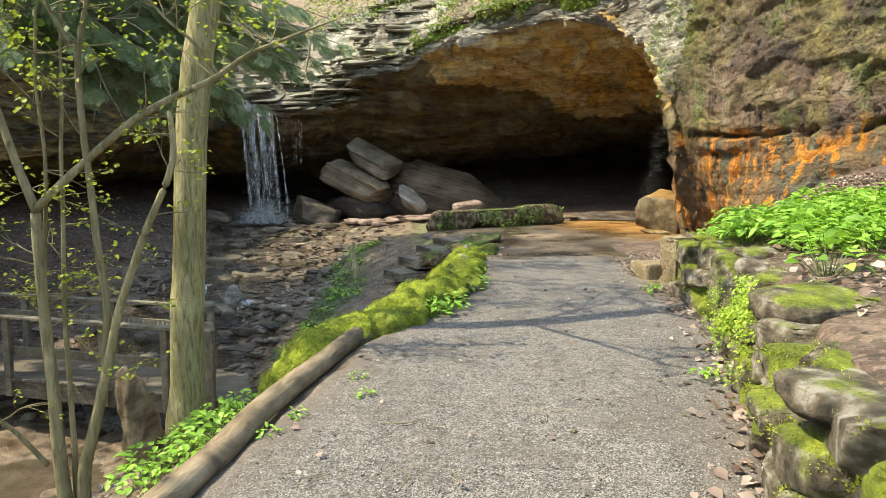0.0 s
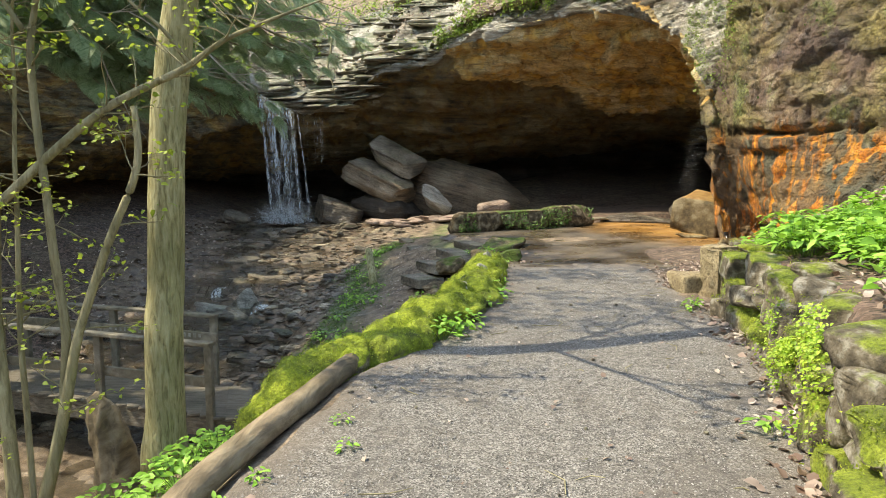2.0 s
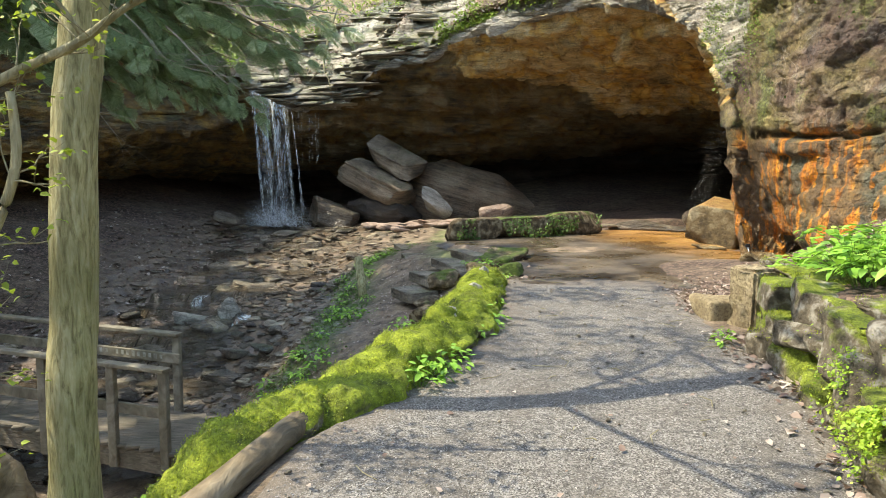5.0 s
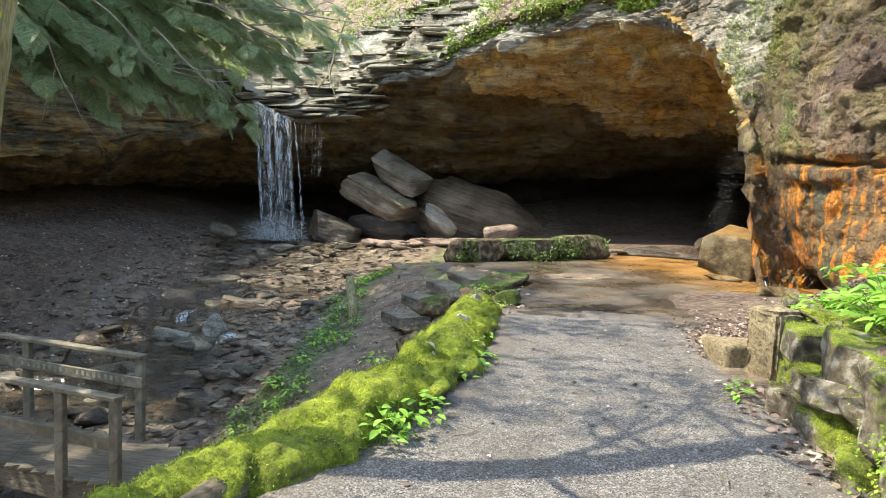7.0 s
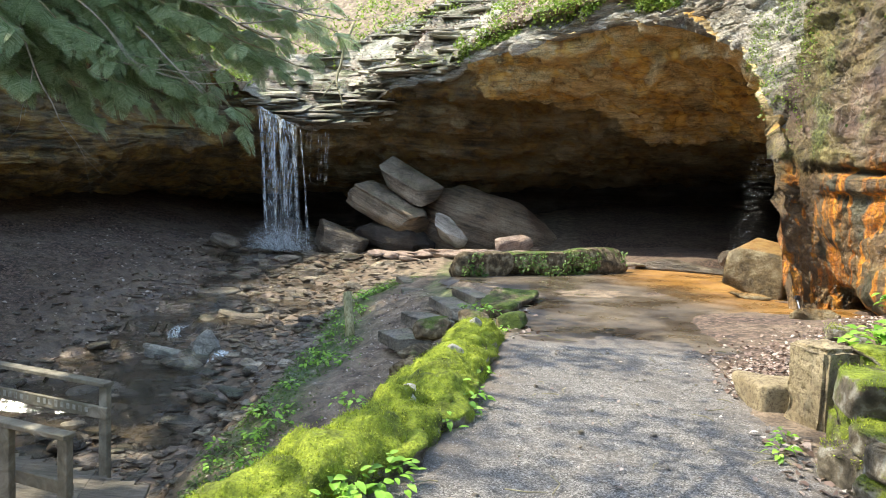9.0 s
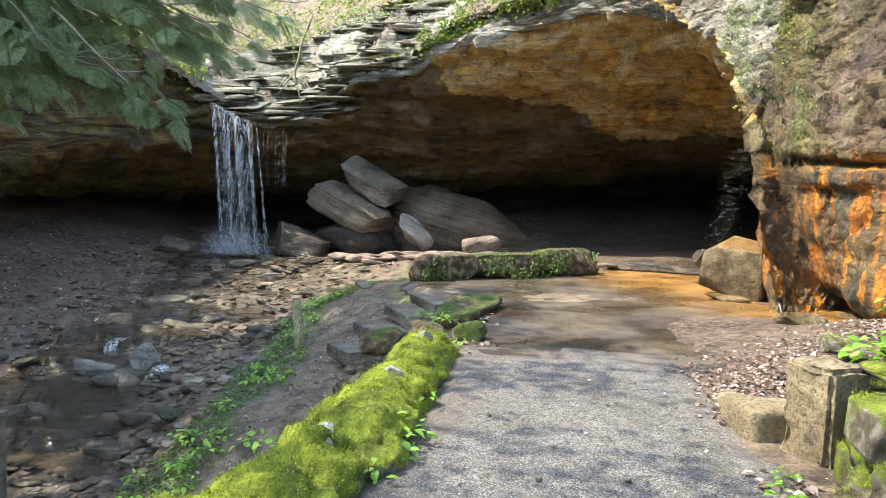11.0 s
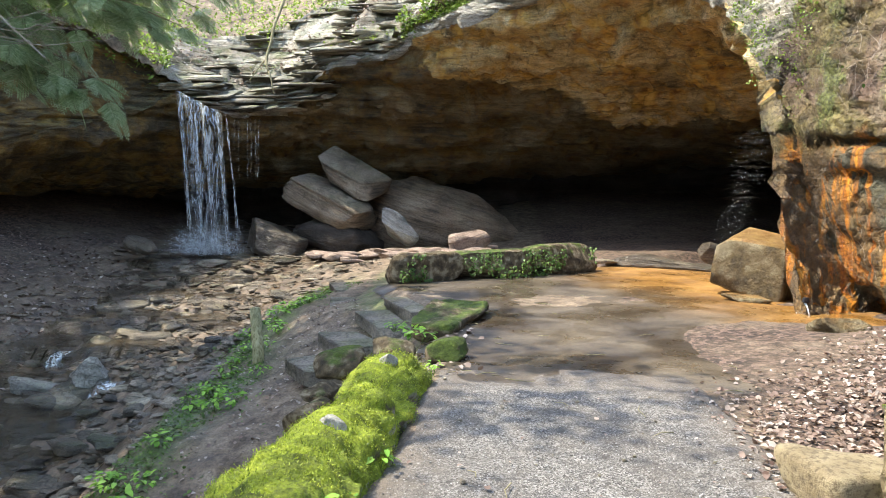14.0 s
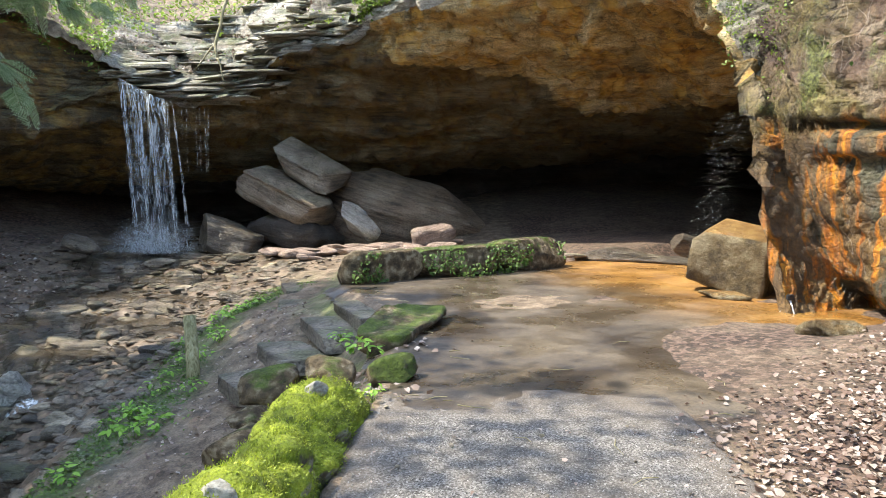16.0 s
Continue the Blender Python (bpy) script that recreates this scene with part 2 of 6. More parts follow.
def right_cliff_material():
    m = Mat("stained_cliff_rock")
    z = m.axis(2)
    fine = m.noise(24.0, 6, 0.7)
    mid = m.noise(2.6, 7, 0.7, 0.5)
    # upper face: purple-brown, olive and grey patches
    c = m.ramp(m.noise(0.8, 6, 0.65, 0.8), (0.4, (0.065, 0.042, 0.032)), (0.49, (0.16, 0.1, 0.07)), (0.56, (0.23, 0.15, 0.09)), (0.66, (0.36, 0.28, 0.19)))
    olive = m.ramp(mid, (0.36, (0.07, 0.055, 0.02)), (0.5, (0.21, 0.165, 0.05)), (0.64, (0.36, 0.3, 0.1)))
    c = m.mix(m.ramp(m.noise(0.55, 5, 0.6, 0.8), (0.4, 0.0), (0.52, 0.85)), c, olive)
    c = m.mix(m.ramp(m.noise(1.9, 7, 0.75, 0.3), (0.6, 0.0), (0.68, 0.5)), c, (0.4, 0.37, 0.32))
    # lower face: rusty brown with dark green-grey blocks and iron streaks
    mz = m.n("ShaderNodeMapRange")
    m.l(m.math("ADD", z, m.math("MULTIPLY", m.noise((1.3, 1.3, 0.25), 4, 0.6), 1.5)), mz.inputs[0])
    mz.inputs[1].default_value, mz.inputs[2].default_value, mz.inputs[3].default_value, mz.inputs[4].default_value = 2.85, 3.2, 1.0, 0.0
    low = mz.outputs[0]
    rust = m.ramp(m.noise((2.2, 2.2, 1.3), 7, 0.75, 0.4), (0.36, (0.1, 0.058, 0.028)), (0.49, (0.17, 0.098, 0.042)), (0.6, (0.29, 0.175, 0.07)))
    c = m.mix(m.math("MULTIPLY", low, 0.9), c, rust)
    grey = m.ramp(m.noise((0.9, 0.9, 0.5), 5, 0.65, 0.7), (0.53, 0.0), (0.6, 0.8))
    c = m.mix(m.math("MULTIPLY", low, grey), c, m.ramp(mid, (0.38, (0.06, 0.062, 0.04)), (0.62, (0.17, 0.175, 0.12))))
    streak = m.ramp(m.noise((3.2, 3.2, 0.05), 3, 0.5, 0.05), (0.52, 0.0), (0.55, 0.6), (0.585, 1.0))
    broken = m.ramp(m.noise((4.0, 4.0, 1.6), 5, 0.7), (0.34, 0.35), (0.5, 1.0))
    iron = m.ramp(m.noise((7.0, 7.0, 1.2), 6, 0.7), (0.3, (0.3, 0.08, 0.01)), (0.46, (0.62, 0.2, 0.012)), (0.62, (0.88, 0.38, 0.03)))
    c = m.mix(m.math("MULTIPLY", m.math("MULTIPLY", low, streak), broken), c, iron)
    moss = m.math("MULTIPLY", m.ramp(m.noise((1.2, 1.2, 0.7), 7, 0.72), (0.53, 0.0), (0.6, 0.85)), m.math("SUBTRACT", 1.0, m.math("MULTIPLY", low, 0.85)))
    c = m.mix(moss, c, m.ramp(fine, (0.35, (0.07, 0.085, 0.018)), (0.65, (0.22, 0.25, 0.06))))
    c = m.mix(0.9, c, m.ramp(fine, (0.32, 0.35), (0.5, 0.97), (0.62, 1.3)), "MULTIPLY")
    crack = m.ramp(m.cracks((0.75, 0.75, 1.7), 0.45), (0.0, 0.15), (0.016, 1.0))
    chip = m.ramp(m.cracks((3.4, 3.4, 6.5), 0.12), (0.0, 0.4), (0.06, 1.0))
    c = m.mix(m.ramp(m.noise(0.7, 3), (0.45, 0.0), (0.62, 0.7)), c, crack, "MULTIPLY")
    c = m.mix(m.ramp(m.noise(1.3, 4), (0.45, 0.0), (0.6, 0.75)), c, chip, "MULTIPLY")
    root = m.ramp(m.cracks((4.0, 4.0, 1.2), 0.2), (0.0, 1.0), (0.018, 0.0))
    c = m.mix(m.math("MULTIPLY", root, m.ramp(m.noise(0.9, 3), (0.55, 0.0), (0.64, 0.6))), c, (0.6, 0.5, 0.4))
    m.color(c).rough(m.ramp(m.noise(1.6, 4), (0.35, 0.4), (0.65, 0.85)))
    m.bump(m.noise((0.9, 0.9, 5.0), 8, 0.8, 0.8), 1.0, 0.14)
    m.bump(m.noise((2.5, 2.5, 4.5), 8, 0.75, 0.6), 1.0, 0.08)
    m.bump(crack, 0.8, 0.1)
    m.bump(chip, 0.6, 0.05)
    m.bump(m.noise(10.0, 6, 0.7), 0.8, 0.05)
    m.bump(fine, 0.7, 0.015)
    return m.m


M_STAIN = right_cliff_material()


def ground_material():
    m = Mat("earth_and_litter")
    leaf = m.voronoi((19.0, 19.0, 19.0), "Color")
    f = m.noise(38.0, 6, 0.7)
    big = m.noise(0.7, 6, 0.6)
    mud = m.ramp(m.noise(4.0, 6, 0.65), (0.36, (0.075, 0.054, 0.034)), (0.52, (0.2, 0.148, 0.096)), (0.66, (0.32, 0.25, 0.175)))
    lit = m.ramp(leaf, (0.25, (0.03, 0.02, 0.014)), (0.5, (0.075, 0.046, 0.032)), (0.75, (0.16, 0.105, 0.078)))
    c = m.mix(m.math("MULTIPLY", m.ramp(big, (0.4, 0.55), (0.6, 1.0)), m.attr("litter")), mud, lit)
    c = m.mix(0.9, c, m.ramp(f, (0.32, 0.35), (0.5, 0.95), (0.62, 1.3)), "MULTIPLY")
    gr = m.ramp(f, (0.35, (0.045, 0.075, 0.015)), (0.65, (0.12, 0.2, 0.035)))
    c = m.mix(m.math("MULTIPLY", m.attr("green"), m.ramp(m.noise(2.2, 6, 0.65), (0.38, 0.0), (0.55, 0.9))), c, gr)
    c = m.mix(m.math("MULTIPLY", m.attr("wet"), 0.75), c, m.mix(1.0, c, (0.75, 0.72, 0.69), "MULTIPLY"))
    m.color(c)
    wet = m.attr("wet")
    m.rough(m.mix(wet, (0.9, 0.9, 0.9), m.ramp(m.noise(1.5, 5), (0.38, 0.18), (0.6, 0.65))))
    m.bump(f, 0.6, 0.02)
    m.bump(m.noise(7.0, 5), 0.6, 0.05)
    return m.m


M_GROUND = ground_material()


def gravel_material():
    m = Mat("grey_gravel", 0.9)
    s = m.voronoi(115.0, "Color")
    s2 = m.voronoi(42.0, "Color")
    c = m.ramp(s, (0.15, (0.05, 0.045, 0.039)), (0.5, (0.15, 0.138, 0.122)), (0.85, (0.31, 0.29, 0.262)))
    c = m.mix(m.ramp(s2, (0.74, 0.0), (0.85, 0.7)), c, (0.09, 0.083, 0.076))
    dirt = m.ramp(m.noise(0.9, 7, 0.72, 0.6), (0.48, 0.0), (0.6, 0.6))
    c = m.mix(dirt, c, (0.105, 0.09, 0.075))
    c = m.mix(m.ramp(m.noise(7.0, 4), (0.6, 0.0), (0.72, 0.5)), c, (0.13, 0.11, 0.09))
    c = m.mix(0.8, c, m.ramp(m.noise(13.0, 5, 0.7), (0.36, 0.6), (0.5, 1.0), (0.62, 1.15)), "MULTIPLY")
    c = m.mix(m.math("MULTIPLY", m.attr("fade"), m.ramp(m.noise(5.0, 5, 0.7), (0.35, 0.5), (0.6, 1.0))), c, (0.15, 0.118, 0.088))
    m.color(c)
    m.bump(m.voronoi(115.0), 0.9, 0.008)
    m.bump(m.noise(6.0, 4), 0.5, 0.03)
    return m.m


M_GRAVEL = gravel_material()


def mud_material():
    m = Mat("wet_mud")
    n = m.noise(1.1, 6, 0.62, 0.4)
    c = m.ramp(n, (0.34, (0.04, 0.03, 0.021)), (0.5, (0.088, 0.068, 0.046)), (0.66, (0.15, 0.12, 0.084)))
    iron = m.ramp(m.noise((0.9, 1.6, 1.0), 6, 0.66, 0.4), (0.35, (0.16, 0.07, 0.014)), (0.55, (0.36, 0.175, 0.035)), (0.7, (0.46, 0.26, 0.07)))
    c = m.mix(m.attr("iron"), c, iron)
    f = m.noise(40.0, 5, 0.7)
    c = m.mix(0.8, c, m.ramp(f, (0.32, 0.45), (0.5, 0.97), (0.62, 1.2)), "MULTIPLY")
    m.color(c)
    m.rough(m.ramp(m.noise(0.9, 5, 0.6), (0.36, 0.12), (0.5, 0.4), (0.62, 0.8)))
    m.bump(f, 0.3, 0.006)
    m.bump(m.noise(3.0, 5), 0.35, 0.02)
    return m.m


M_MUD = mud_material()


def moss_material(name="moss", fill=0.9, tint=(1.0, 1.0, 1.0), bare=(1.0, 1.0, 1.0)):
    m = Mat(name, 0.95, world=True)
    f = m.noise(60.0, 5, 0.75)
    big = m.noise(2.6, 6, 0.62)
    stone = m.ramp(m.noise(9.0, 5), (0.35, (0.06, 0.048, 0.03)), (0.52, (0.18, 0.148, 0.1)), (0.64, (0.4, 0.37, 0.3)))
    green = m.ramp(m.noise(4.5, 5, 0.7), (0.34, (0.1, 0.12, 0.012)), (0.5, (0.28, 0.35, 0.022)), (0.64, (0.5, 0.57, 0.05)))
    green = m.mix(m.ramp(f, (0.3, 0.75), (0.6, 0.0)), green, (0.06, 0.075, 0.01))
    green = m.mix(1.0, green, tint, "MULTIPLY")
    stone = m.mix(1.0, stone, bare, "MULTIPLY")
    k = m.math("ADD", m.math("MULTIPLY", m.up(), 0.55 if fill > 0.7 else 0.3), m.math("MULTIPLY", big, 1.1 if fill > 0.7 else 1.35))
    if fill < 0.7:
        k = m.math("ADD", k, m.math("MULTIPLY", m.math("SUBTRACT", m.random(), 0.6), 0.5))
    c = m.mix(m.ramp(k, (1.0 - fill - 0.06 + 0.28, 0.0), (1.0 - fill + 0.1 + 0.28, 1.0)), stone, green)
    m.color(c)
    m.bump(f, 1.0, 0.03)
    m.bump(m.noise(14.0, 4), 0.8, 0.05)
    return m.m


M_MOSS = moss_material(fill=0.74)
M_MOSSROCK = moss_material("mossy_stone", 0.46, (0.8, 0.82, 1.0))
M_DULLMOSS = moss_material("dull_mossy_stone", 0.43, (0.3, 0.36, 0.6), (0.75, 0.66, 0.52))


def wood_material(name, dark, mid, light, along=(14, 14, 1.2), rough=0.85):
    m = Mat(name, rough)
    g = m.noise(along, 6, 0.65, 0.6)
    c = m.ramp(g, (0.32, dark), (0.5, mid), (0.68, light))
    c = m.mix(m.ramp(m.noise(1.7, 4), (0.4, 0.0), (0.65, 0.55)), c, (dark[0] * 0.9, dark[1] * 1.05, dark[2] * 0.8))
    c = m.mix(m.math("MULTIPLY", m.random(), 0.3), c, dark)
    m.color(c)
    m.bump(g, 1.0, 0.03)
    return m.m


M_BARK = wood_material("tree_bark", (0.13, 0.11, 0.045), (0.42, 0.38, 0.19), (0.6, 0.55, 0.34), (30, 30, 5.0))
M_STEM = wood_material("shrub_bark", (0.12, 0.1, 0.052), (0.31, 0.27, 0.15), (0.46, 0.41, 0.25), (16, 16, 3.0))
M_DEADWOOD = wood_material("pale_dead_wood", (0.2, 0.17, 0.13), (0.42, 0.37, 0.3), (0.6, 0.55, 0.47), (16, 16, 16))
M_DECK = wood_material("weathered_boards", (0.07, 0.058, 0.042), (0.15, 0.125, 0.092), (0.24, 0.21, 0.16), (3, 30, 30))
M_RAIL = wood_material("weathered_rail", (0.09, 0.075, 0.05), (0.19, 0.165, 0.12), (0.29, 0.26, 0.2), (6, 6, 6))
M_LOG = wood_material("round_log", (0.07, 0.05, 0.03), (0.27, 0.2, 0.12), (0.46, 0.37, 0.24), (7, 2.5, 7))


def leaf_material(name, a, b, c, trans=0.35):
    m = Mat(name, 0.55)
    col = m.ramp(m.island(), (0.0, a), (0.5, b), (1.0, c))
    m.color(m.mix(m.ramp(m.noise(9.0, 3), (0.4, 0.0), (0.65, 0.5)), col, a))
    t = m.n("ShaderNodeBsdfTranslucent")
    m.l(col, t.inputs["Color"])
    s = m.n("ShaderNodeMixShader")
    s.inputs[0].default_value = trans
    m.l(m.b.outputs[0], s.inputs[1])
    m.l(t.outputs[0], s.inputs[2])
    m.l(s.outputs[0], m.t.nodes["Material Output"].inputs["Surface"])
    return m.m


M_LEAF = leaf_material("fresh_green_leaf", (0.12, 0.27, 0.025), (0.26, 0.5, 0.05), (0.42, 0.66, 0.12))
M_BUD = leaf_material("yellow_green_bud", (0.22, 0.3, 0.03), (0.35, 0.44, 0.05), (0.48, 0.55, 0.1), 0.45)
M_HEMLOCK = leaf_material("hemlock_needles", (0.18, 0.26, 0.11), (0.34, 0.44, 0.22), (0.55, 0.63, 0.4), 0.5)
M_UNDER = leaf_material("spring_undergrowth", (0.1, 0.17, 0.025), (0.22, 0.33, 0.05), (0.4, 0.5, 0.12))
M_GRASS = leaf_material("bank_green", (0.05, 0.1, 0.015), (0.1, 0.18, 0.03), (0.19, 0.27, 0.06))
M_MOSSLEAF = leaf_material("moss_shoots", (0.09, 0.13, 0.012), (0.3, 0.37, 0.025), (0.5, 0.57, 0.06), 0.3)
M_LIME = leaf_material("lime_creeper_leaf", (0.16, 0.29, 0.02), (0.34, 0.5, 0.04), (0.52, 0.66, 0.1))
M_DRYLEAF = leaf_material("dry_leaf", (0.12, 0.07, 0.05), (0.3, 0.22, 0.17), (0.62, 0.54, 0.46), 0.15)


def water_material(name, tint, rough=0.05, alpha=0.6, ripple=5.0):
    m = Mat(name, rough)
    m.color(tint)
    m.b.inputs["IOR"].default_value = 1.33
    m.b.inputs["Transmission Weight"].default_value = 0.0
    m.b.inputs["Alpha"].default_value = alpha
    m.bump(m.noise(ripple, 4), 0.35, 0.03)
    return m.m


M_WATER = water_material("shallow_stream_water", (0.085, 0.068, 0.046), 0.1, 0.55)


def fall_material():
    m = Mat("falling_water", 0.25)
    m.color((0.66, 0.71, 0.72))
    a = m.ramp(m.noise((11.0, 11.0, 1.5), 7, 0.75, 1.4), (0.46, 0.0), (0.62, 0.95))
    m.l(m.math("MULTIPLY", a, m.attr("body")), m.b.inputs["Alpha"])
    return m.m


M_FALL = fall_material()


# ---- the ground ----
LEFT_Y = [-9, 2.6, 3.8, 5.4, 6.6, 7.7, 10, 12, 13.3, 15, 16.7, 40]
LEFT_X = [-1.1, -1.04, -0.83, -0.6, 0.0, 0.36, 0.68, 0.78, 0.8, 0.4, -0.3, -0.3]
RIGHT_Y = [-9, 0, 2.6, 3.45, 4.2, 5.4, 6.6, 9, 40]
RIGHT_X = [0.9, 1.0, 1.58, 1.89, 2.12, 2.5, 2.72, 2.82, 2.82]
BANK_Y = [-10, 7, 10.5, 13.3, 16, 20, 25, 33]
BANK_D = np.array([[0, 0.3, 1.2, 2.2, 4, 6], [0, 0.3, 1.2, 2.2, 4, 6], [0, 0.5, 1.5, 3.3, 4.4, 6], [0, 0.5, 1.5, 3.3, 4.4, 6],
                   [0, 0.6, 1.5, 2.4, 3.6, 5], [0, 0.6, 1.5, 2.4, 3.6, 6], [0, 0.6, 1.5, 2.4, 3.6, 6], [0, 0.6, 1.5, 2.4, 3.6, 6]])
BANK_H = np.array([[0, -0.15, -0.75, -1.2, -2.6, -2.9], [0, -0.15, -0.8, -1.25, -2.6, -2.85], [0, -0.7, -1.3, -1.78, -2.5, -2.7], [0, -0.4, -0.85, -1.15, -2.2, -2.4],
                   [0, -0.3, -0.6, -1.0, -1.5, -1.9], [-0.3, -0.4, -0.5, -0.75, -1.15, -1.25], [-0.3, -0.35, -0.4, -0.42, -0.45, -0.5], [-0.1, -0.1, -0.1, -0.1, -0.1, -0.1]])
CHANNEL_Y = [-10, 5, 9, 14, 17, 20, 25, 40]
CHANNEL_X = [-7.0, -6.4, -6.0, -5.6, -5.2, -5.0, -6.3, -6.3]


def beam_side(x, y):
    """Distance beyond the line of the mossy beam."""
    return (-(x + 0.3) * 2.6 + (y - 16.9) * 3.5) / 4.36


def ground_height(x, y, rough=True):
    x, y = np.broadcast_arrays(np.asarray(x, float), np.asarray(y, float))
    d = np.maximum(np.interp(y, LEFT_Y, LEFT_X) - x, 0)
    rows = np.stack([np.interp(d, BANK_D[k], BANK_H[k]) for k in range(len(BANK_Y))])
    k = np.clip(np.searchsorted(BANK_Y, y, side="right") - 1, 0, len(BANK_Y) - 2)
    ys = np.array(BANK_Y, float)
    f = np.clip((y - ys[k]) / (ys[k + 1] - ys[k]), 0, 1)
    low = np.take_along_axis(rows.reshape(len(BANK_Y), -1), k.reshape(1, -1), 0).reshape(x.shape)
    high = np.take_along_axis(rows.reshape(len(BANK_Y), -1), k.reshape(1, -1) + 1, 0).reshape(x.shape)
    h = low + (high - low) * f
    far = np.maximum(np.interp(y, CHANNEL_Y, CHANNEL_X) - 2.0 - x, 0)
    h = h + 0.24 * np.minimum(far, 12)
    # raised bed behind the retaining wall
    r = x - np.interp(y, RIGHT_Y, RIGHT_X) - 0.85 * smooth(7.4, 8.3, y)
    bed = (1 - smooth(9.0, 10.6, y - 0.5 * np.maximum(x - 3, 0))) * smooth(0.12, 0.4, r)
    h = h + bed * (0.6 + 0.16 * np.clip(r, 0, 5)) + smooth(9, 11, y) * (1 - smooth(12.5, 14.5, y)) * 0.1 * np.clip(x - 3.2, 0, 4)
    # cave floor beyond the beam
    b = beam_side(x, y)
    cave = smooth(0.1, 0.9, b) * smooth(-0.6, 0.3, x)
    h = h * (1 - cave) + cave * (-0.32 + 0.075 * np.clip(x, -1, 6) + 0.16 * np.maximum(y - 27, 0))
    rr = np.maximum(np.hypot(x + 2, y - 12) - 26, 0)
    h = h + np.minimum(0.25 * rr, 30)
    if rough:
        p = np.stack([x.ravel(), y.ravel(), np.zeros(x.size)], 1)
        off = smooth(0.0, 0.8, d).ravel()
        n = 0.13 * fbm(p * 0.9, 4, 3) + 0.05 * fbm(p * 4.0, 3, 9)
        ledge = np.floor((h.ravel() + 0.25 * fbm(p * 0.6, 3, 21)) * 7) / 7
        wetbed = smooth(2.2, 3.6, d).ravel() * (1 - smooth(8.5, 10, d).ravel())
        z = h.ravel() * (1 - 0.35 * wetbed) + ledge * 0.35 * wetbed + 0.06 * wetbed * fbm(p * 2.2, 3, 23)
        h = (z + n * (0.12 + 0.88 * off)).reshape(x.shape)
    return h


def spread(a, lo, hi, b, step, grow=1.25):
    """Coordinates that are fine between lo and hi and widen outwards to a and b."""
    core = list(np.arange(lo, hi, step))
    s, v = step, hi
    while v < b:
        core.append(v)
        s *= grow
        v += s
    s, v, left = step, lo - step, []
    while v > a:
        left.append(v)
        s *= grow
        v -= s
    return np.array(left[::-1] + core)


def trim_sheet(x, y, z, keep):
    """The part of a sheet where keep holds, as verts and faces."""
    number = np.full(keep.size, -1)
    number[keep.ravel()] = np.arange(keep.sum())
    faces = number[grid_faces(*keep.shape)]
    return np.stack([x, y, z], -1)[keep], faces[(faces >= 0).all(1)]


gx, gy = spread(-400, -13, 7, 400, 0.085), spread(-400, 1, 29, 400, 0.085)
X, Y = np.meshgrid(gx, gy, indexing="ij")
Z = ground_height(X, Y)
inside_path = smooth(0.15, 0.3, X - np.interp(Y, LEFT_Y, LEFT_X)) * smooth(0.05, 0.2, np.interp(Y, RIGHT_Y, RIGHT_X) - X) * (1 - smooth(11.6, 12.0, Y))
Z = Z - 0.05 * inside_path
ground = mesh_object("ground", np.stack([X, Y, Z], -1).reshape(-1, 3), grid_faces(len(gx), len(gy)), M_GROUND)
tagged(ground, "dark earthy ravine floor with leaf litter and wet mud", "ground", kind="structure")
dl = np.interp(Y, LEFT_Y, LEFT_X) - X
zones = {
    "litter": np.clip(smooth(8.0, 10.0, dl) + smooth(0.1, 0.5, X - np.interp(Y, RIGHT_Y, RIGHT_X)) + 0.25, 0, 1),
    "green": smooth(0.1, 0.4, dl) * (1 - smooth(0.5, 1.0, dl)) * 0.6 + np.exp(-((dl - np.interp(Y, [8, 10.5, 13.3, 16, 20, 24], [2.6, 3.2, 3.1, 2.3, 1.7, 1.3])) / 0.4) ** 2) * smooth(8, 10, Y) * (1 - smooth(19, 22, Y)),
    "wet": smooth(1.6, 3.2, dl) * (1 - smooth(7.5, 10.0, dl)) * smooth(7, 10, Y),
}
for key, value in zones.items():
    a = ground.data.attributes.new(key, "FLOAT", "POINT")
    a.data.foreach_set("value", np.clip(value, 0, 1).astype(np.float32).ravel())

# gravel path, a sheet that sinks under the ground at its edges
px, py = np.arange(-1.7, 3.4, 0.06), np.arange(-7, 12.2, 0.06)
X, Y = np.meshgrid(px, py, indexing="ij")
P = np.stack([X, Y, 0 * X], -1).reshape(-1, 3)
edge = np.minimum(X - np.interp(Y, LEFT_Y, LEFT_X), np.interp(Y, RIGHT_Y, RIGHT_X) + 0.1 - X)
edge = np.minimum(edge, 11.6 + 0.25 * fbm(P * 1.2, 3, 5).reshape(X.shape) - 0.1 * np.abs(X - 2) - Y) + 0.05 * fbm(P * 2.5, 3, 7).reshape(X.shape)
Z = 0.012 + 0.02 * fbm(P * 0.8, 3, 2).reshape(X.shape) + 0.008 * fbm(P * 9.0, 2, 4).reshape(X.shape) - 0.14 * (1 - smooth(-0.12, 0.06, edge))
keep = edge > -0.16
path = mesh_object("gravel_path", *trim_sheet(X, Y, Z, keep), M_GRAVEL)
fade = np.maximum(smooth(10.7, 11.5, Y + 0.3 * fbm(P * 1.5, 3, 77).reshape(X.shape)), 0.7 * (1 - smooth(0.0, 0.5, edge)))
a = path.data.attributes.new("fade", "FLOAT", "POINT")
a.data.foreach_set("value", np.clip(fade, 0, 1).astype(np.float32)[keep])
tagged(path, "pale grey crushed gravel footpath between mossy stones", "path", kind="structure")

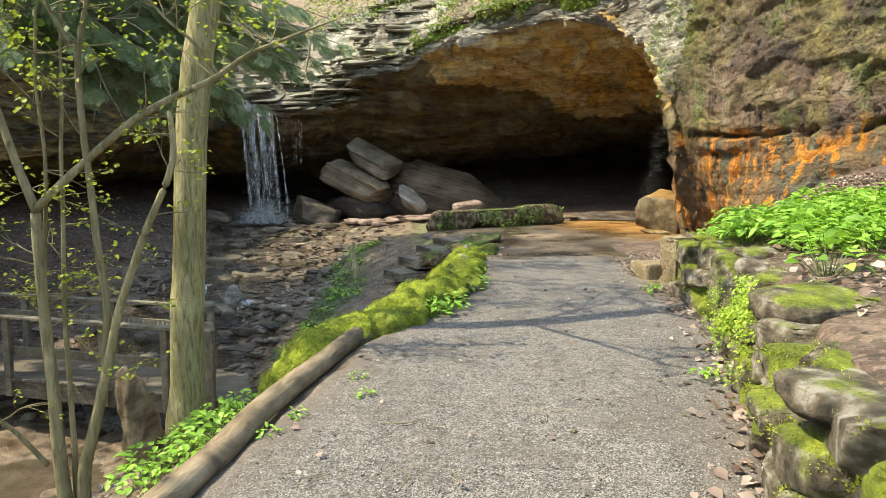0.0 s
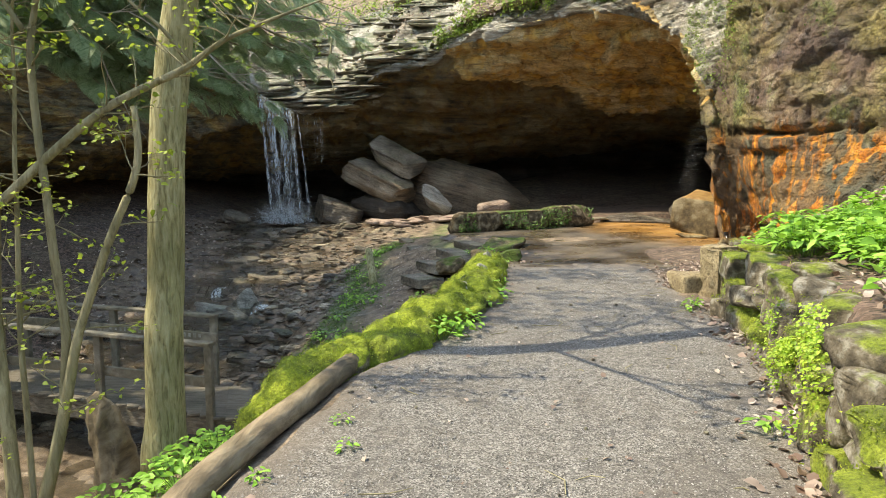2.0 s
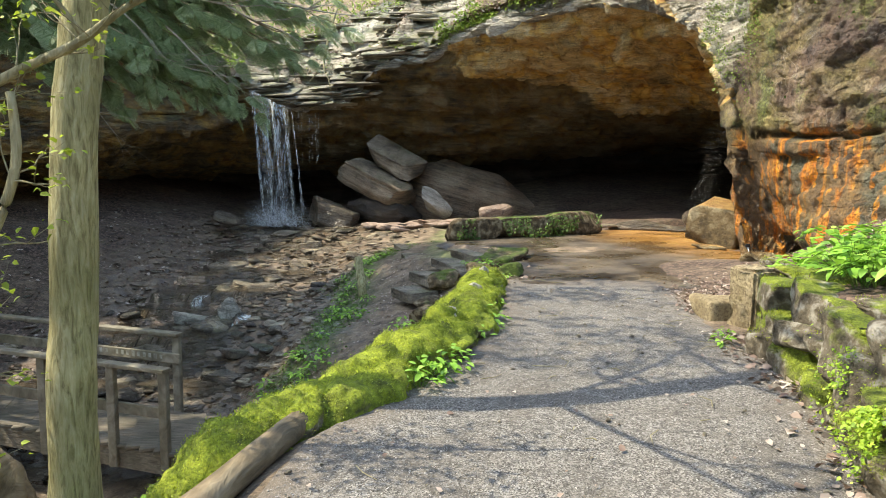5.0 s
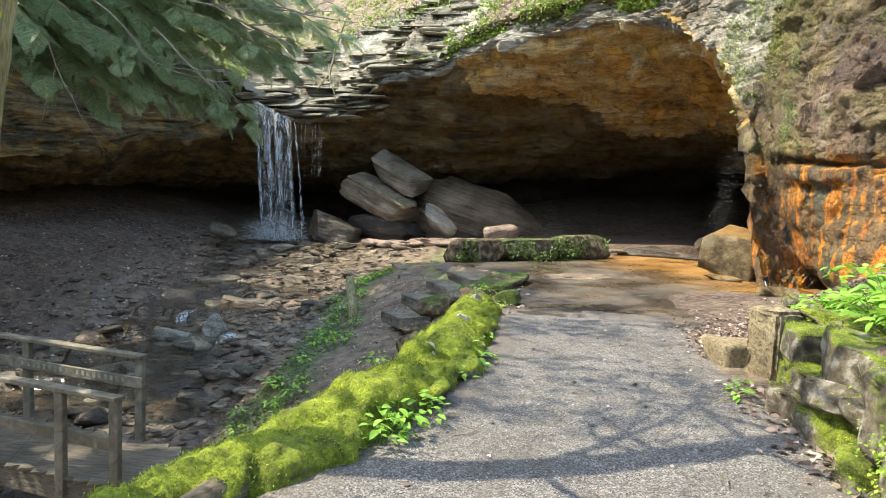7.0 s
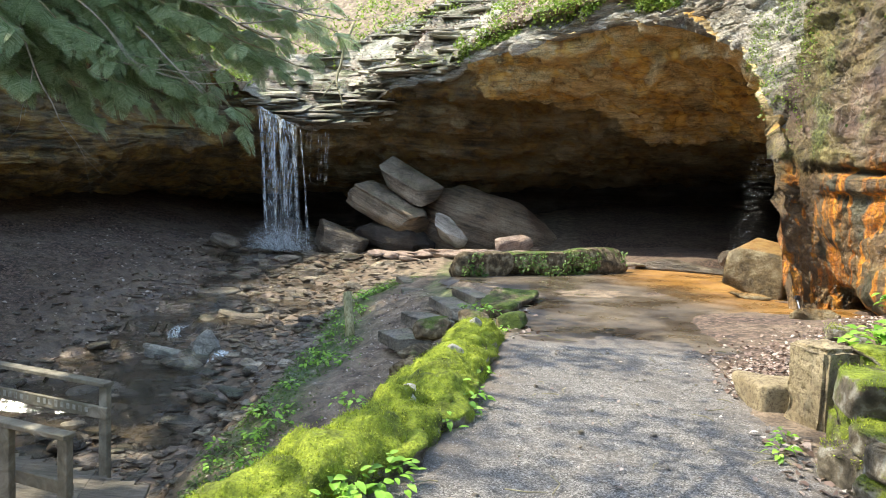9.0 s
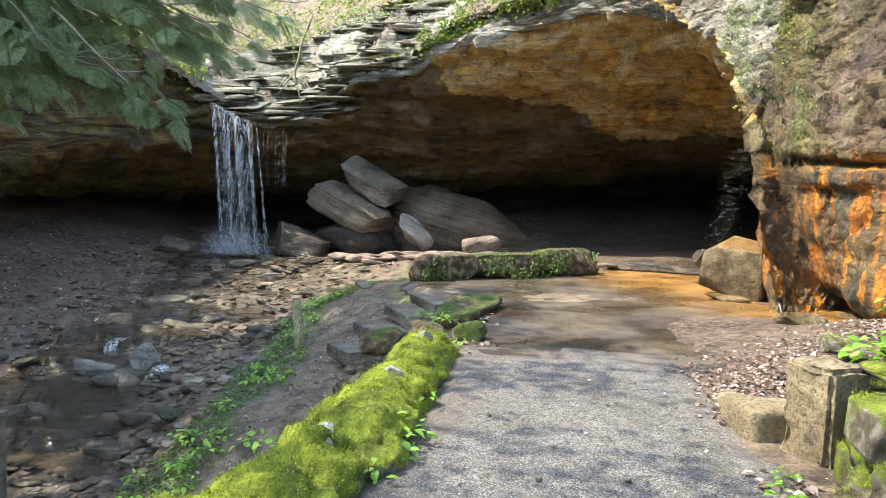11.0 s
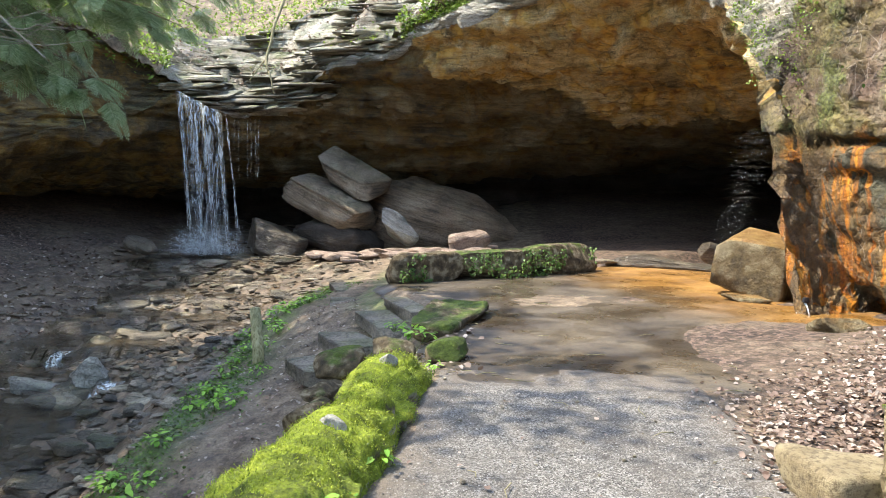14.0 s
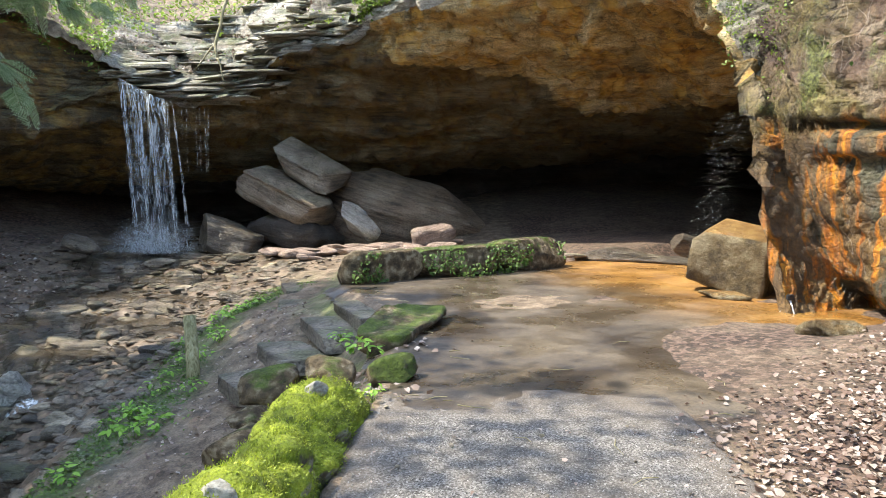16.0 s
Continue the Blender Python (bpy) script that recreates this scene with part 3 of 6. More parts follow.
# wet mud floor between the gravel and the cave
px, py = np.arange(-0.9, 7.2, 0.07), np.arange(10.6, 21.2, 0.07)
X, Y = np.meshgrid(px, py, indexing="ij")
P = np.stack([X, Y, 0 * X], -1).reshape(-1, 3)
edge = np.minimum(X - np.interp(Y, LEFT_Y, LEFT_X), 0.2 - beam_side(X, Y) + 0.35 * np.maximum(X - 3.2, 0))
edge = np.minimum(edge, (Y - 11.1) * 0.6)
edge = np.minimum(edge, 0.9 * (Y - 10.4) - 0.75 * (X - 3.0)) + 0.12 * fbm(P * 1.4, 3, 8).reshape(X.shape)
Z = 0.006 + 0.018 * fbm(P * 0.9, 4, 12).reshape(X.shape) - 0.14 * (1 - smooth(-0.25, 0.1, edge))
keep = edge > -0.3
mud = mesh_object("mud_floor", *trim_sheet(X, Y, Z, keep), M_MUD)
tagged(mud, "wet brown mud floor stained orange by iron seepage", "mud", kind="structure")
iron = 0.75 * smooth(3.3, 5.4, X + 0.25 * (Y - 14) + 0.9 * fbm(P * 0.8, 4, 31).reshape(X.shape)) * smooth(11.8, 13.8, Y - 0.2 * (X - 4))
a = mud.data.attributes.new("iron", "FLOAT", "POINT")
a.data.foreach_set("value", np.clip(iron, 0, 1).astype(np.float32)[keep])

# ---- the cliffs, the cave and the hill above, swept along the rim of the ravine ----
RIM_X = [15, 9.8, 7.8, 6.4, 5.75, 5.45, 5.15, 4.3, 3.2, 1.0, -0.95, -1.15, -3.3, -4.6, -6.2, -7.7, -9.5, -11.6, -13.5, -15, -15]
RIM_Y = [2, 8.7, 11.5, 13.6, 15.0, 15.8, 18.0, 20.3, 22.1, 23.7, 24.95, 25.0, 25.5, 25.9, 26.0, 25.8, 24.8, 20.8, 16, 9, -6]
RIM_LIP = [-0.4, -0.4, -0.4, -0.4, -0.3, 2.5, 4.7, 5.75, 6.15, 5.95, 5.6, 5.1, 4.95, 3.75, 3.5, 4.05, 3.15, 2.0, 1.3, 1.0, 1.0]
RIM_TOP = [9, 9, 9, 8.6, 8.4, 7.6, 6.6, 6.6, 6.9, 6.7, 6.2, 5.75, 5.45, 4.15, 3.8, 4.45, 5.6, 6.0, 6.0, 6, 6]
RIM_DEEP = [0.4, 0.4, 0.4, 0.4, 0.5, 3.0, 6.5, 8, 8.5, 8.0, 6.5, 4.8, 4.2, 4.2, 4.2, 5.0, 5.0, 5.0, 4, 2, 2]
RIM_BACK = [-0.5, -0.5, -0.5, -0.5, -0.4, 1.4, 2.7, 2.9, 2.9, 2.7, 2.4, 2.0, 1.8, 1.7, 1.6, 1.4, 1.2, 0.9, 0.6, 0.5, 0.5]
seg = np.concatenate([[0], np.cumsum(np.hypot(np.diff(RIM_X), np.diff(RIM_Y)))])
U = np.concatenate([np.arange(0, 6, 0.25), np.arange(6, 21.0, 0.05), np.arange(21.0, 47, 0.09), np.arange(47, seg[-1], 0.3)])


def along(values, width=0.45):
    s = np.arange(0, seg[-1] + 0.05, 0.05)
    v = np.interp(s, seg, values)
    k = np.exp(-0.5 * (np.arange(-40, 41) * 0.05 / width) ** 2)
    v = np.convolve(np.pad(v, 40, mode="edge"), k / k.sum(), mode="valid")
    return np.interp(U, s, v)


RX, RY = along(RIM_X, 0.6), along(RIM_Y, 0.6)
TX, TY = np.gradient(along(RIM_X, 1.2), U), np.gradient(along(RIM_Y, 1.2), U)
TL = np.hypot(TX, TY)
NX, NY = -TY / TL, TX / TL  # towards the ravine
NX, NY = (NX, NY) if NX[10] < 0 else (-NX, -NY)
LIP, TOP, DEEP, BACK = along(RIM_LIP, 0.2), along(RIM_TOP), along(RIM_DEEP), along(RIM_BACK)
S_RIGHT = 1 - smooth(seg[4], seg[6], U)  # one on the stained cliff, nought in the cave
S_FALL = np.exp(-((U - seg[13] - 0.6) / 3.0) ** 4)
S_LEDGE = np.exp(-((U - seg[13]) / 4.2) ** 4)  # stepped ledges beside the waterfall

VH, VF, VR, VW = np.linspace(1, 0, 110) ** 1.6 * 24, np.linspace(1, 0, 150), np.linspace(0, 1, 80), np.linspace(0, 1, 26)
cols = []
for s in VH:
    slope = 0.72 - 0.27 * smooth(seg[13], seg[15], U)
    lift = slope * s
    bumpy = lift + 0.1 * vnoise(np.stack([RX * 1.3, RY * 1.3, 0 * RX + s], 1), 35)
    terrace = (np.floor(bumpy / 0.3) + smooth(0.82, 1.0, (bumpy / 0.3) % 1.0)) * 0.3
    cols.append((RX - NX * s, RY - NY * s, TOP + lift + (terrace - lift) * S_LEDGE * (s < 5.4)))
for f in VF[1:]:
    z = LIP + (TOP - LIP) * f
    out = S_RIGHT * (0.85 * (1 - smooth(seg[3] - 1.2, seg[4] + 0.2, U)) * (1 - smooth(0.1, 2.4, z)) - 0.5 * (1 - smooth(0.0, 0.45, z)) + 0.05 * smooth(2.25, 2.45, z) - 0.14 * np.maximum(z - 2.4, 0))
    bound = seg[3] + 0.8 + (seg[4] - 0.5 - seg[3]) * np.clip(z / 1.35, 0, 1)
    out = out - S_RIGHT * 0.1 * smooth(-0.15, 0.2, U - bound) * (1 - smooth(1.1, 1.4, z))
    out = out - 0.4 * S_RIGHT * smooth(seg[3] - 0.2, seg[4] + 0.2, U) * (1 - smooth(0.0, 2.2, z))
    warp = 0.12 * vnoise(np.stack([RX * 0.8, RY * 0.8, 0 * RX], 1), 33)
    rise = z - LIP
    stepped = np.floor((rise + warp) / 0.17) * 0.17 + 0.17 * smooth(0.75, 1.0, ((rise + warp) / 0.17) % 1.0)
    out = out + (1 - S_RIGHT) * (-0.25 * rise - (0.5 * np.maximum(stepped, 0) + 0.5 * rise) * S_FALL)
    cols.append((RX + NX * out, RY + NY * out, z))
for f in VR[1:]:
    step = LIP - (LIP - BACK) * (0.22 * smooth(0.0, 0.1, f) + 0.78 * smooth(0.0, 0.75, f) ** 0.9) - 0.15 * (f > 0.75)
    reach = S_RIGHT * 0.5 - DEEP * 1.35 * (f + 1.3 * max(f - 0.75, 0))
    cols.append((RX + NX * reach, RY + NY * reach, step))
for f in VW[1:]:
    z = (BACK - 0.15) * (1 - f) - 1.0 * f
    reach = S_RIGHT * 0.5 - DEEP * 1.35 * 1.325 - 0.4 * f
    cols.append((RX + NX * reach, RY + NY * reach, z))
G = np.stack([np.stack(c, -1) for c in cols], 1)
NU, NV = G.shape[:2]
I_FACE, I_ROOF, I_WALL = len(VH) - 1, len(VH) + len(VF) - 2, len(VH) + len(VF) + len(VR) - 3
du, dv = np.gradient(G, axis=0), np.gradient(G, axis=1)
NN = np.cross(du, dv)
NN /= np.maximum(np.linalg.norm(NN, axis=-1, keepdims=True), 1e-9)
if NN[60, I_FACE + 60, 0] > 0:
    NN = -NN
P = G.reshape(-1, 3)
zw = P[:, 2] + 0.35 * fbm(P * 0.3, 3, 40)
layer = vnoise(np.stack([P[:, 0] * 0.12, P[:, 1] * 0.12, zw * 2.6], 1), 41)
thin = vnoise(np.stack([P[:, 0] * 0.5, P[:, 1] * 0.5, zw * 8.0], 1), 43)
d1, d2, cid = cells(np.stack([P[:, 0] * 0.9, P[:, 1] * 0.9, zw * 1.5], 1), 50)
e1, e2, eid = cells(np.stack([P[:, 0] * 2.6, P[:, 1] * 2.6, zw * 4.2], 1), 60)
bulk = fbm(P * 0.42, 4, 44)
sright = np.repeat(1 - smooth(seg[6] - 0.6, seg[7], U), NV)
calm = 1 - 0.7 * sright
rockd = 0.3 * bulk + calm * (0.2 * np.round(layer * 2.5) / 2.5 + 0.1 * np.round(thin * 2) / 2) + 0.2 * (cid - 0.5) + 0.085 * (eid - 0.5)
rockd = rockd - 0.1 * (1 - 0.35 * sright) * (1 - smooth(0.0, 0.05, d2 - d1)) - 0.04 * (1 - smooth(0.0, 0.1, e2 - e1)) + 0.035 * fbm(P * 6.0, 3, 45)
# slanting flakes on the stained cliff
slant = P[:, 2] * 1.9 + 0.9 * P[:, 1] - 0.5 * P[:, 0] + 0.9 * fbm(P * 0.8, 3, 48)
flake = slant - np.floor(slant)
rockd = rockd + sright * smooth(2.3, 2.9, P[:, 2]) * 0.2 * (flake - smooth(0.9, 1.0, flake)) * smooth(-0.3, 0.3, fbm(P * 0.7, 2, 49))
hilld = 0.5 * fbm(P * 0.35, 4, 46) + 0.12 * fbm(P * 2.0, 3, 47)
vi = np.tile(np.arange(NV), NU)
w = np.maximum(smooth(I_FACE - 14, I_FACE + 1, vi), np.repeat(S_LEDGE, NV) * (vi > I_FACE - 44))
srock = np.repeat(S_RIGHT, NV)
amp = np.where(vi > I_ROOF, 1.35 - 0.4 * srock, 0.8 + 0.0 * srock)
disp = w * rockd * amp + (1 - w) * hilld
# the level crack of the stained cliff
crackline = 2.32 + 0.45 * fbm(np.stack([P[:, 0] * 0.8, P[:, 1] * 0.8, 0 * P[:, 0]], 1), 3, 70)
breakup = smooth(-0.25, 0.1, vnoise(np.stack([P[:, 0] * 1.7, P[:, 1] * 1.7, 0 * P[:, 0]], 1), 71))
disp = disp - 0.22 * srock * breakup * np.exp(-((P[:, 2] - crackline) / 0.045) ** 2) * (vi > I_FACE)
P = P + NN.reshape(-1, 3) * disp[:, None]
P = P.reshape(NU, NV, 3)


def sweep(name, u0, u1, v0, v1, material, label, category="cliff"):
    a = P[u0:u1 + 1, v0:v1 + 1]
    ob = mesh_object(name, a.reshape(-1, 3), grid_faces(a.shape[0], a.shape[1]), material)
    return tagged(ob, label, category, kind="structure")


iu = int(np.searchsorted(U, seg[5] + 0.5))
ic, id_ = int(np.searchsorted(U, seg[11] - 0.5)), int(np.searchsorted(U, seg[15] + 0.5))
SLOPE_LABEL = "steep wooded slope above the cliff with leaf litter"
sweep("backdrop_hillside_right", 0, ic, 0, I_FACE, M_GROUND, SLOPE_LABEL, "hillside")
sweep("backdrop_hillside_back", ic, id_, 0, I_FACE - 44, M_GROUND, SLOPE_LABEL, "hillside")
sweep("backdrop_hillside_left", id_, NU - 1, 0, I_FACE, M_GROUND, SLOPE_LABEL, "hillside")
ledges = sweep("wall_ledges", ic, id_, I_FACE - 44, I_FACE, M_CLIFF, "sunlit stepped sandstone ledges above the waterfall")
sweep("wall_cliff_stained", 0, iu, I_FACE, NV - 1, M_STAIN, "sunlit sandstone cliff streaked with orange iron stains and moss")
i15 = int(np.searchsorted(U, seg[14] + 0.7))
sweep("wall_cliff_rim", iu, i15, I_FACE, I_ROOF, M_CLIFF, "layered mossy sandstone rim above the cave")
sweep("wall_cliff_left", i15, NU - 1, I_FACE, I_ROOF, M_LEFT, "brown overhanging cliff beside the waterfall, coloured darker for the trees' shade")
roof = sweep("ceiling_cave", iu, i15, I_ROOF, I_WALL, M_ROOF, "ochre sandstone roof of the rock shelter, damp and shade painted towards waterfall and back")
# mask of the shade painted on the roof, towards the waterfall and inwards
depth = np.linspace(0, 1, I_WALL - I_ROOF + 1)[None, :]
ochre_to = np.interp(depth, [0, 0.1, 0.35, 1], [seg[11] - 0.2, seg[10] - 0.4, seg[9] - 0.6, seg[8]])  # the ochre reaches further left near the lip
damp_shade = smooth(-0.9, 0.9, U[iu:i15 + 1][:, None] - ochre_to)
damp_shade = np.maximum(damp_shade, smooth(0.32, 0.68, depth) * np.ones_like(damp_shade))
a = roof.data.attributes.new("damp_shade", "FLOAT", "POINT")
a.data.foreach_set("value", damp_shade.astype(np.float32).ravel())
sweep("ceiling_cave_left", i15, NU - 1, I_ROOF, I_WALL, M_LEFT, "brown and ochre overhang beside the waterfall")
sweep("wall_cave_back", iu, NU - 1, I_WALL, NV - 1, M_CAVE, "back wall of the rock shelter, coloured near-black for its deep shade")

# ---- stones ----
def sphere_grid(sub):
    bm = bmesh.new()
    bmesh.ops.create_icosphere(bm, subdivisions=sub, radius=1.0)
    v = np.array([x.co[:] for x in bm.verts])
    f = [[x.index for x in y.verts] for y in bm.faces]
    bm.free()
    return v, f


SPHERES = {k: sphere_grid(k) for k in (2, 3, 4, 5)}


def rock_data(seed, dims, sub=4, square=0.55, facets=9, cut=0.72, rough=0.05, strata=0.0):
    """Mesh of one stone about the origin: rounded block with broken faces."""
    v, f = SPHERES[sub]
    rng = np.random.RandomState(seed)
    p = np.sign(v) * np.abs(v) ** square
    for _ in range(facets):
        n = rng.normal(size=3)
        n /= np.linalg.norm(n)
        over = np.maximum(p @ n - cut * rng.uniform(0.85, 1.35), 0)
        p = p - over[:, None] * n
    p = p * (np.array(dims) / 2)
    q = p * (1.6 / max(dims)) + seed * 3.1
    k = max(dims)
    n = v / np.linalg.norm(v, axis=1, keepdims=True)
    d = k * rough * (1.6 * fbm(q, 3, seed) + 0.7 * fbm(q * 4, 3, seed + 5))
    if strata:
        zz = p[:, 2] + 0.08 * k * fbm(q, 2, seed + 8)
        d = d + strata * k * np.round(vnoise(np.stack([0 * zz, 0 * zz, zz * 14 / k], 1), seed) * 2) / 2 * (1 - np.abs(n[:, 2]))
    p = p + n * d[:, None]
    me = bpy.data.meshes.new("stone")
    me.from_pydata([tuple(x) for x in p], [], f)
    me.polygons.foreach_set("use_smooth", [True] * len(me.polygons))
    return me


def stone(name, seed, dims, m, material, label, category="rock", group="", parent=None, **kw):
    me = rock_data(seed, dims, **kw)
    me.materials.append(material)
    ob = new(name, me)
    ob.matrix_world = m
    if parent:
        ob.parent = parent
    else:
        tagged(ob, label, category, group)
    return ob


def gz(x, y):
    return float(ground_height(np.array([x]), np.array([y]))[0])


# mossy edging stones on the stream side of the path: one ridge of moss, in lengths
rng = np.random.RandomState(5)
ry = np.linspace(4.85, 11.45, 330)
rc = np.interp(ry, LEFT_Y, LEFT_X)
rc = np.convolve(np.pad(rc, 12, mode="edge"), np.ones(25) / 25, mode="valid") - 0.33 - 0.1 * (1 - smooth(5.0, 6.2, ry))
rt = np.gradient(rc, ry)
ra = np.linspace(-0.35, math.pi + 0.5, 64)
A, Yr = np.meshgrid(ra, ry, indexing="xy")
ends = smooth(4.8, 5.1, Yr) * (1 - smooth(11.1, 11.46, Yr)) * 0.96 + 0.04
lump = np.interp(ry, [4.75, 5.2, 5.9, 6.1, 6.6, 7.0, 7.2, 7.9, 8.1, 8.8, 9.0, 9.8, 10.0, 11, 11.5], [0.26, 0.34, 0.38, 0.34, 0.42, 0.42, 0.34, 0.42, 0.34, 0.4, 0.33, 0.38, 0.32, 0.34, 0.22])[:, None]
W, Hh = 0.33 * ends * (0.55 + lump), 1.0 * ends * lump
foot = np.interp(ry, [4.75, 6.5, 11.5], [-0.28, -0.14, -0.08])[:, None]
sq = lambda c: np.sign(c) * np.abs(c) ** 0.75
RXm = rc[:, None] + W * sq(np.cos(A)) * 1.15
RYm = Yr - rt[:, None] * W * sq(np.cos(A))
RZm = foot + Hh * sq(np.sin(A)) - 0.25 * np.maximum(-np.cos(A), 0)
RP = np.stack([RXm, RYm, RZm], -1).reshape(-1, 3)
RN = np.stack([np.cos(A), -rt[:, None] * np.cos(A), np.sin(A)], -1).reshape(-1, 3)
c1, c2, ci = cells(RP * np.array((1.6, 1.6, 1.6)), 90)
g1, g2, gi = cells(RP * 7.0, 95)
k1, k2, ki = cells(RP * 26.0, 97)
RD = 0.08 * fbm(RP * 1.8, 3, 91) + 0.07 * (ci - 0.5) - 0.05 * (1 - smooth(0, 0.2, c2 - c1)) + 0.07 * (0.6 - g1) + 0.02 * (1 - k1)
RP = (RP + RN * RD[:, None]).reshape(len(ry), len(ra), 3)
cutsy = [0, 46, 92, 128, 164, 206, 250, 292, 329]
for k in range(8):
    seg_p = RP[cutsy[k]:cutsy[k + 1] + 1]
    ob = mesh_object("mossy_stone", seg_p.reshape(-1, 3), grid_faces(seg_p.shape[0], seg_p.shape[1]), M_MOSS)
    tagged(ob, "rounded edging stone under a thick coat of bright green moss", "stone", "mossy stones along the path")
q = np.random.RandomState(92)
ii, jj = q.randint(0, len(ry), 75000), q.randint(2, len(ra) - 14, 75000)
MOSS_AT, MOSS_N = RP[ii, jj] + q.normal(0, 0.012, (75000, 3)), RN.reshape(len(ry), len(ra), 3)[ii, jj]
ok = fbm(MOSS_AT * 2.2, 3, 93) > -0.3
MOSS_AT, MOSS_N = MOSS_AT[ok], MOSS_N[ok]
# lower mossy stones and a lichen-covered cap on them
for k, (y, off, s, z) in enumerate([(8.2, 0.03, 0.34, 0.05), (8.75, 0.06, 0.36, 0.06), (7.35, 0.04, 0.3, 0.05)]):
    x = np.interp(y, LEFT_Y, LEFT_X) - off
    stone("mossy_stone", 130 + k, (s, s * 1.5, s * 0.75), pose(x, y, z, 0, 0, rng.uniform(-30, 10)), M_MOSS, "small moss-covered stone at the edge of the gravel", "stone", "mossy stones along the path", sub=4, square=0.7, rough=0.08)
for k, (x, y, z, s) in enumerate([(0.12, 8.03, 0.24, 0.2), (0.32, 9.3, 0.28, 0.16), (-0.25, 7.1, 0.12, 0.13), (0.02, 6.75, 0.02, 0.14), (0.42, 10.9, 0.25, 0.15)]):
    stone("lichen_stone", 140 + k, (s, s * 1.3, s * 0.9), pose(x, y, z - 0.04, 10, 25, 40 * k), M_PALE, "pale lichen-covered stone set among moss", "stone", "pale stones on the moss", sub=3)

# round log that edges the near end of the path
def tube(points, radii, sides=10, closed=True):
    """A tapered tube through points, as a bmesh."""
    bm = bmesh.new()
    rings = []
    pts = [Vector(p) for p in points]
    ref = Vector((0.31, 0.17, 0.93))
    for k, p in enumerate(pts):
        t = (pts[min(k + 1, len(pts) - 1)] - pts[max(k - 1, 0)]).normalized()
        a = t.cross(ref)
        if a.length < 0.2:
            a = t.cross(Vector((1, 0, 0)))
        a.normalize()
        b = t.cross(a)
        r = radii[k] if isinstance(radii, (list, tuple)) else radii
        rings.append([bm.verts.new(p + (a * math.cos(2 * math.pi * i / sides) + b * math.sin(2 * math.pi * i / sides)) * r) for i in range(sides)])
    for r0, r1 in zip(rings, rings[1:]):
        for i in range(sides):
            bm.faces.new((r0[i], r0[(i + 1) % sides], r1[(i + 1) % sides], r1[i]))
    if closed:
        bm.faces.new(rings[0][::-1])
        bm.faces.new(rings[-1])
    bmesh.ops.recalc_face_normals(bm, faces=bm.faces)
    return bm


def wobble(points, radii, steps, amount, seed):
    """Finer points along a line, with a natural wobble."""
    pts = np.array(points, float)
    s = np.concatenate([[0], np.cumsum(np.linalg.norm(np.diff(pts, axis=0), axis=1))])
    t = np.linspace(0, s[-1], steps)
    fine = np.stack([np.interp(t, s, pts[:, k]) for k in range(3)], 1)
    k = max(1, steps // (len(points) * 2))
    pad = np.pad(fine, ((k, k), (0, 0)), mode="edge")
    fine[1:-1] = np.stack([pad[i:i + steps] for i in range(2 * k + 1)]).mean(0)[1:-1]
    w = np.stack([vnoise(np.stack([t * 1.7 + 9 * j, 0 * t, 0 * t], 1), seed + j) for j in range(3)], 1)
    fine = fine + w * amount
    return [tuple(p) for p in fine], [float(x) for x in np.interp(t, s, radii)]


log = tagged(new("edging_log"), "weathered round log lying along the gravel edge", "log")
part("log", tube(*wobble([(-1.2, 1.2, 0.02), (-1.09, 2.6, 0.03), (-0.92, 4.2, 0.04), (-0.62, 5.75, 0.05)], [0.078, 0.078, 0.08, 0.082], 26, 0.02, 3), 14), M_LOG, log, shade=True)

# ---- dry stone retaining wall ----
wall = tagged(new("retaining_wall"), "low dry stone retaining wall overgrown with moss", "wall")
rng = np.random.RandomState(8)
variants = [rock_data(200 + k, (1, 1, 1), sub=4, square=0.36, facets=8, cut=0.86, rough=0.05, strata=0.0) for k in range(10)]
for k, me in enumerate(variants):
    me.materials.append(M_MOSSROCK)


def wall_stone(x, y, z, yaw, dims, tilt=5, mossy=False):
    ob = new("stone", variants[(0, 1, 3, 4, 5, 7, 8)[rng.randint(7)] if mossy else rng.randint(len(variants))])
    ob.parent = wall
    ob.matrix_world = pose(x, y, z, rng.uniform(-tilt, tilt), rng.uniform(-tilt, tilt), yaw) @ Matrix.Diagonal((*dims, 1))


for course in range(3):
    y = -1.0 + 0.2 * course
    while y < 8.0:
        length = rng.uniform(0.3, 0.62) * (1.0 if course < 2 else 1.15)
        ym = y + length / 2
        x = np.interp(ym, RIGHT_Y, RIGHT_X) + 0.2 + 0.07 * course + 0.2 * float(smooth(7.4, 8.3, ym))
        slope = (np.interp(ym + 0.3, RIGHT_Y, RIGHT_X) - np.interp(ym - 0.3, RIGHT_Y, RIGHT_X)) / 0.6
        h = rng.uniform(0.2, 0.29)
        wall_stone(x + rng.uniform(-0.05, 0.05), ym, 0.08 + 0.21 * course + rng.uniform(-0.02, 0.03), math.degrees(math.atan2(-slope, 1)) + rng.uniform(-10, 10), (rng.uniform(0.36, 0.5), length * 1.04, h * rng.uniform(0.95, 1.35)), 14)
        y += length
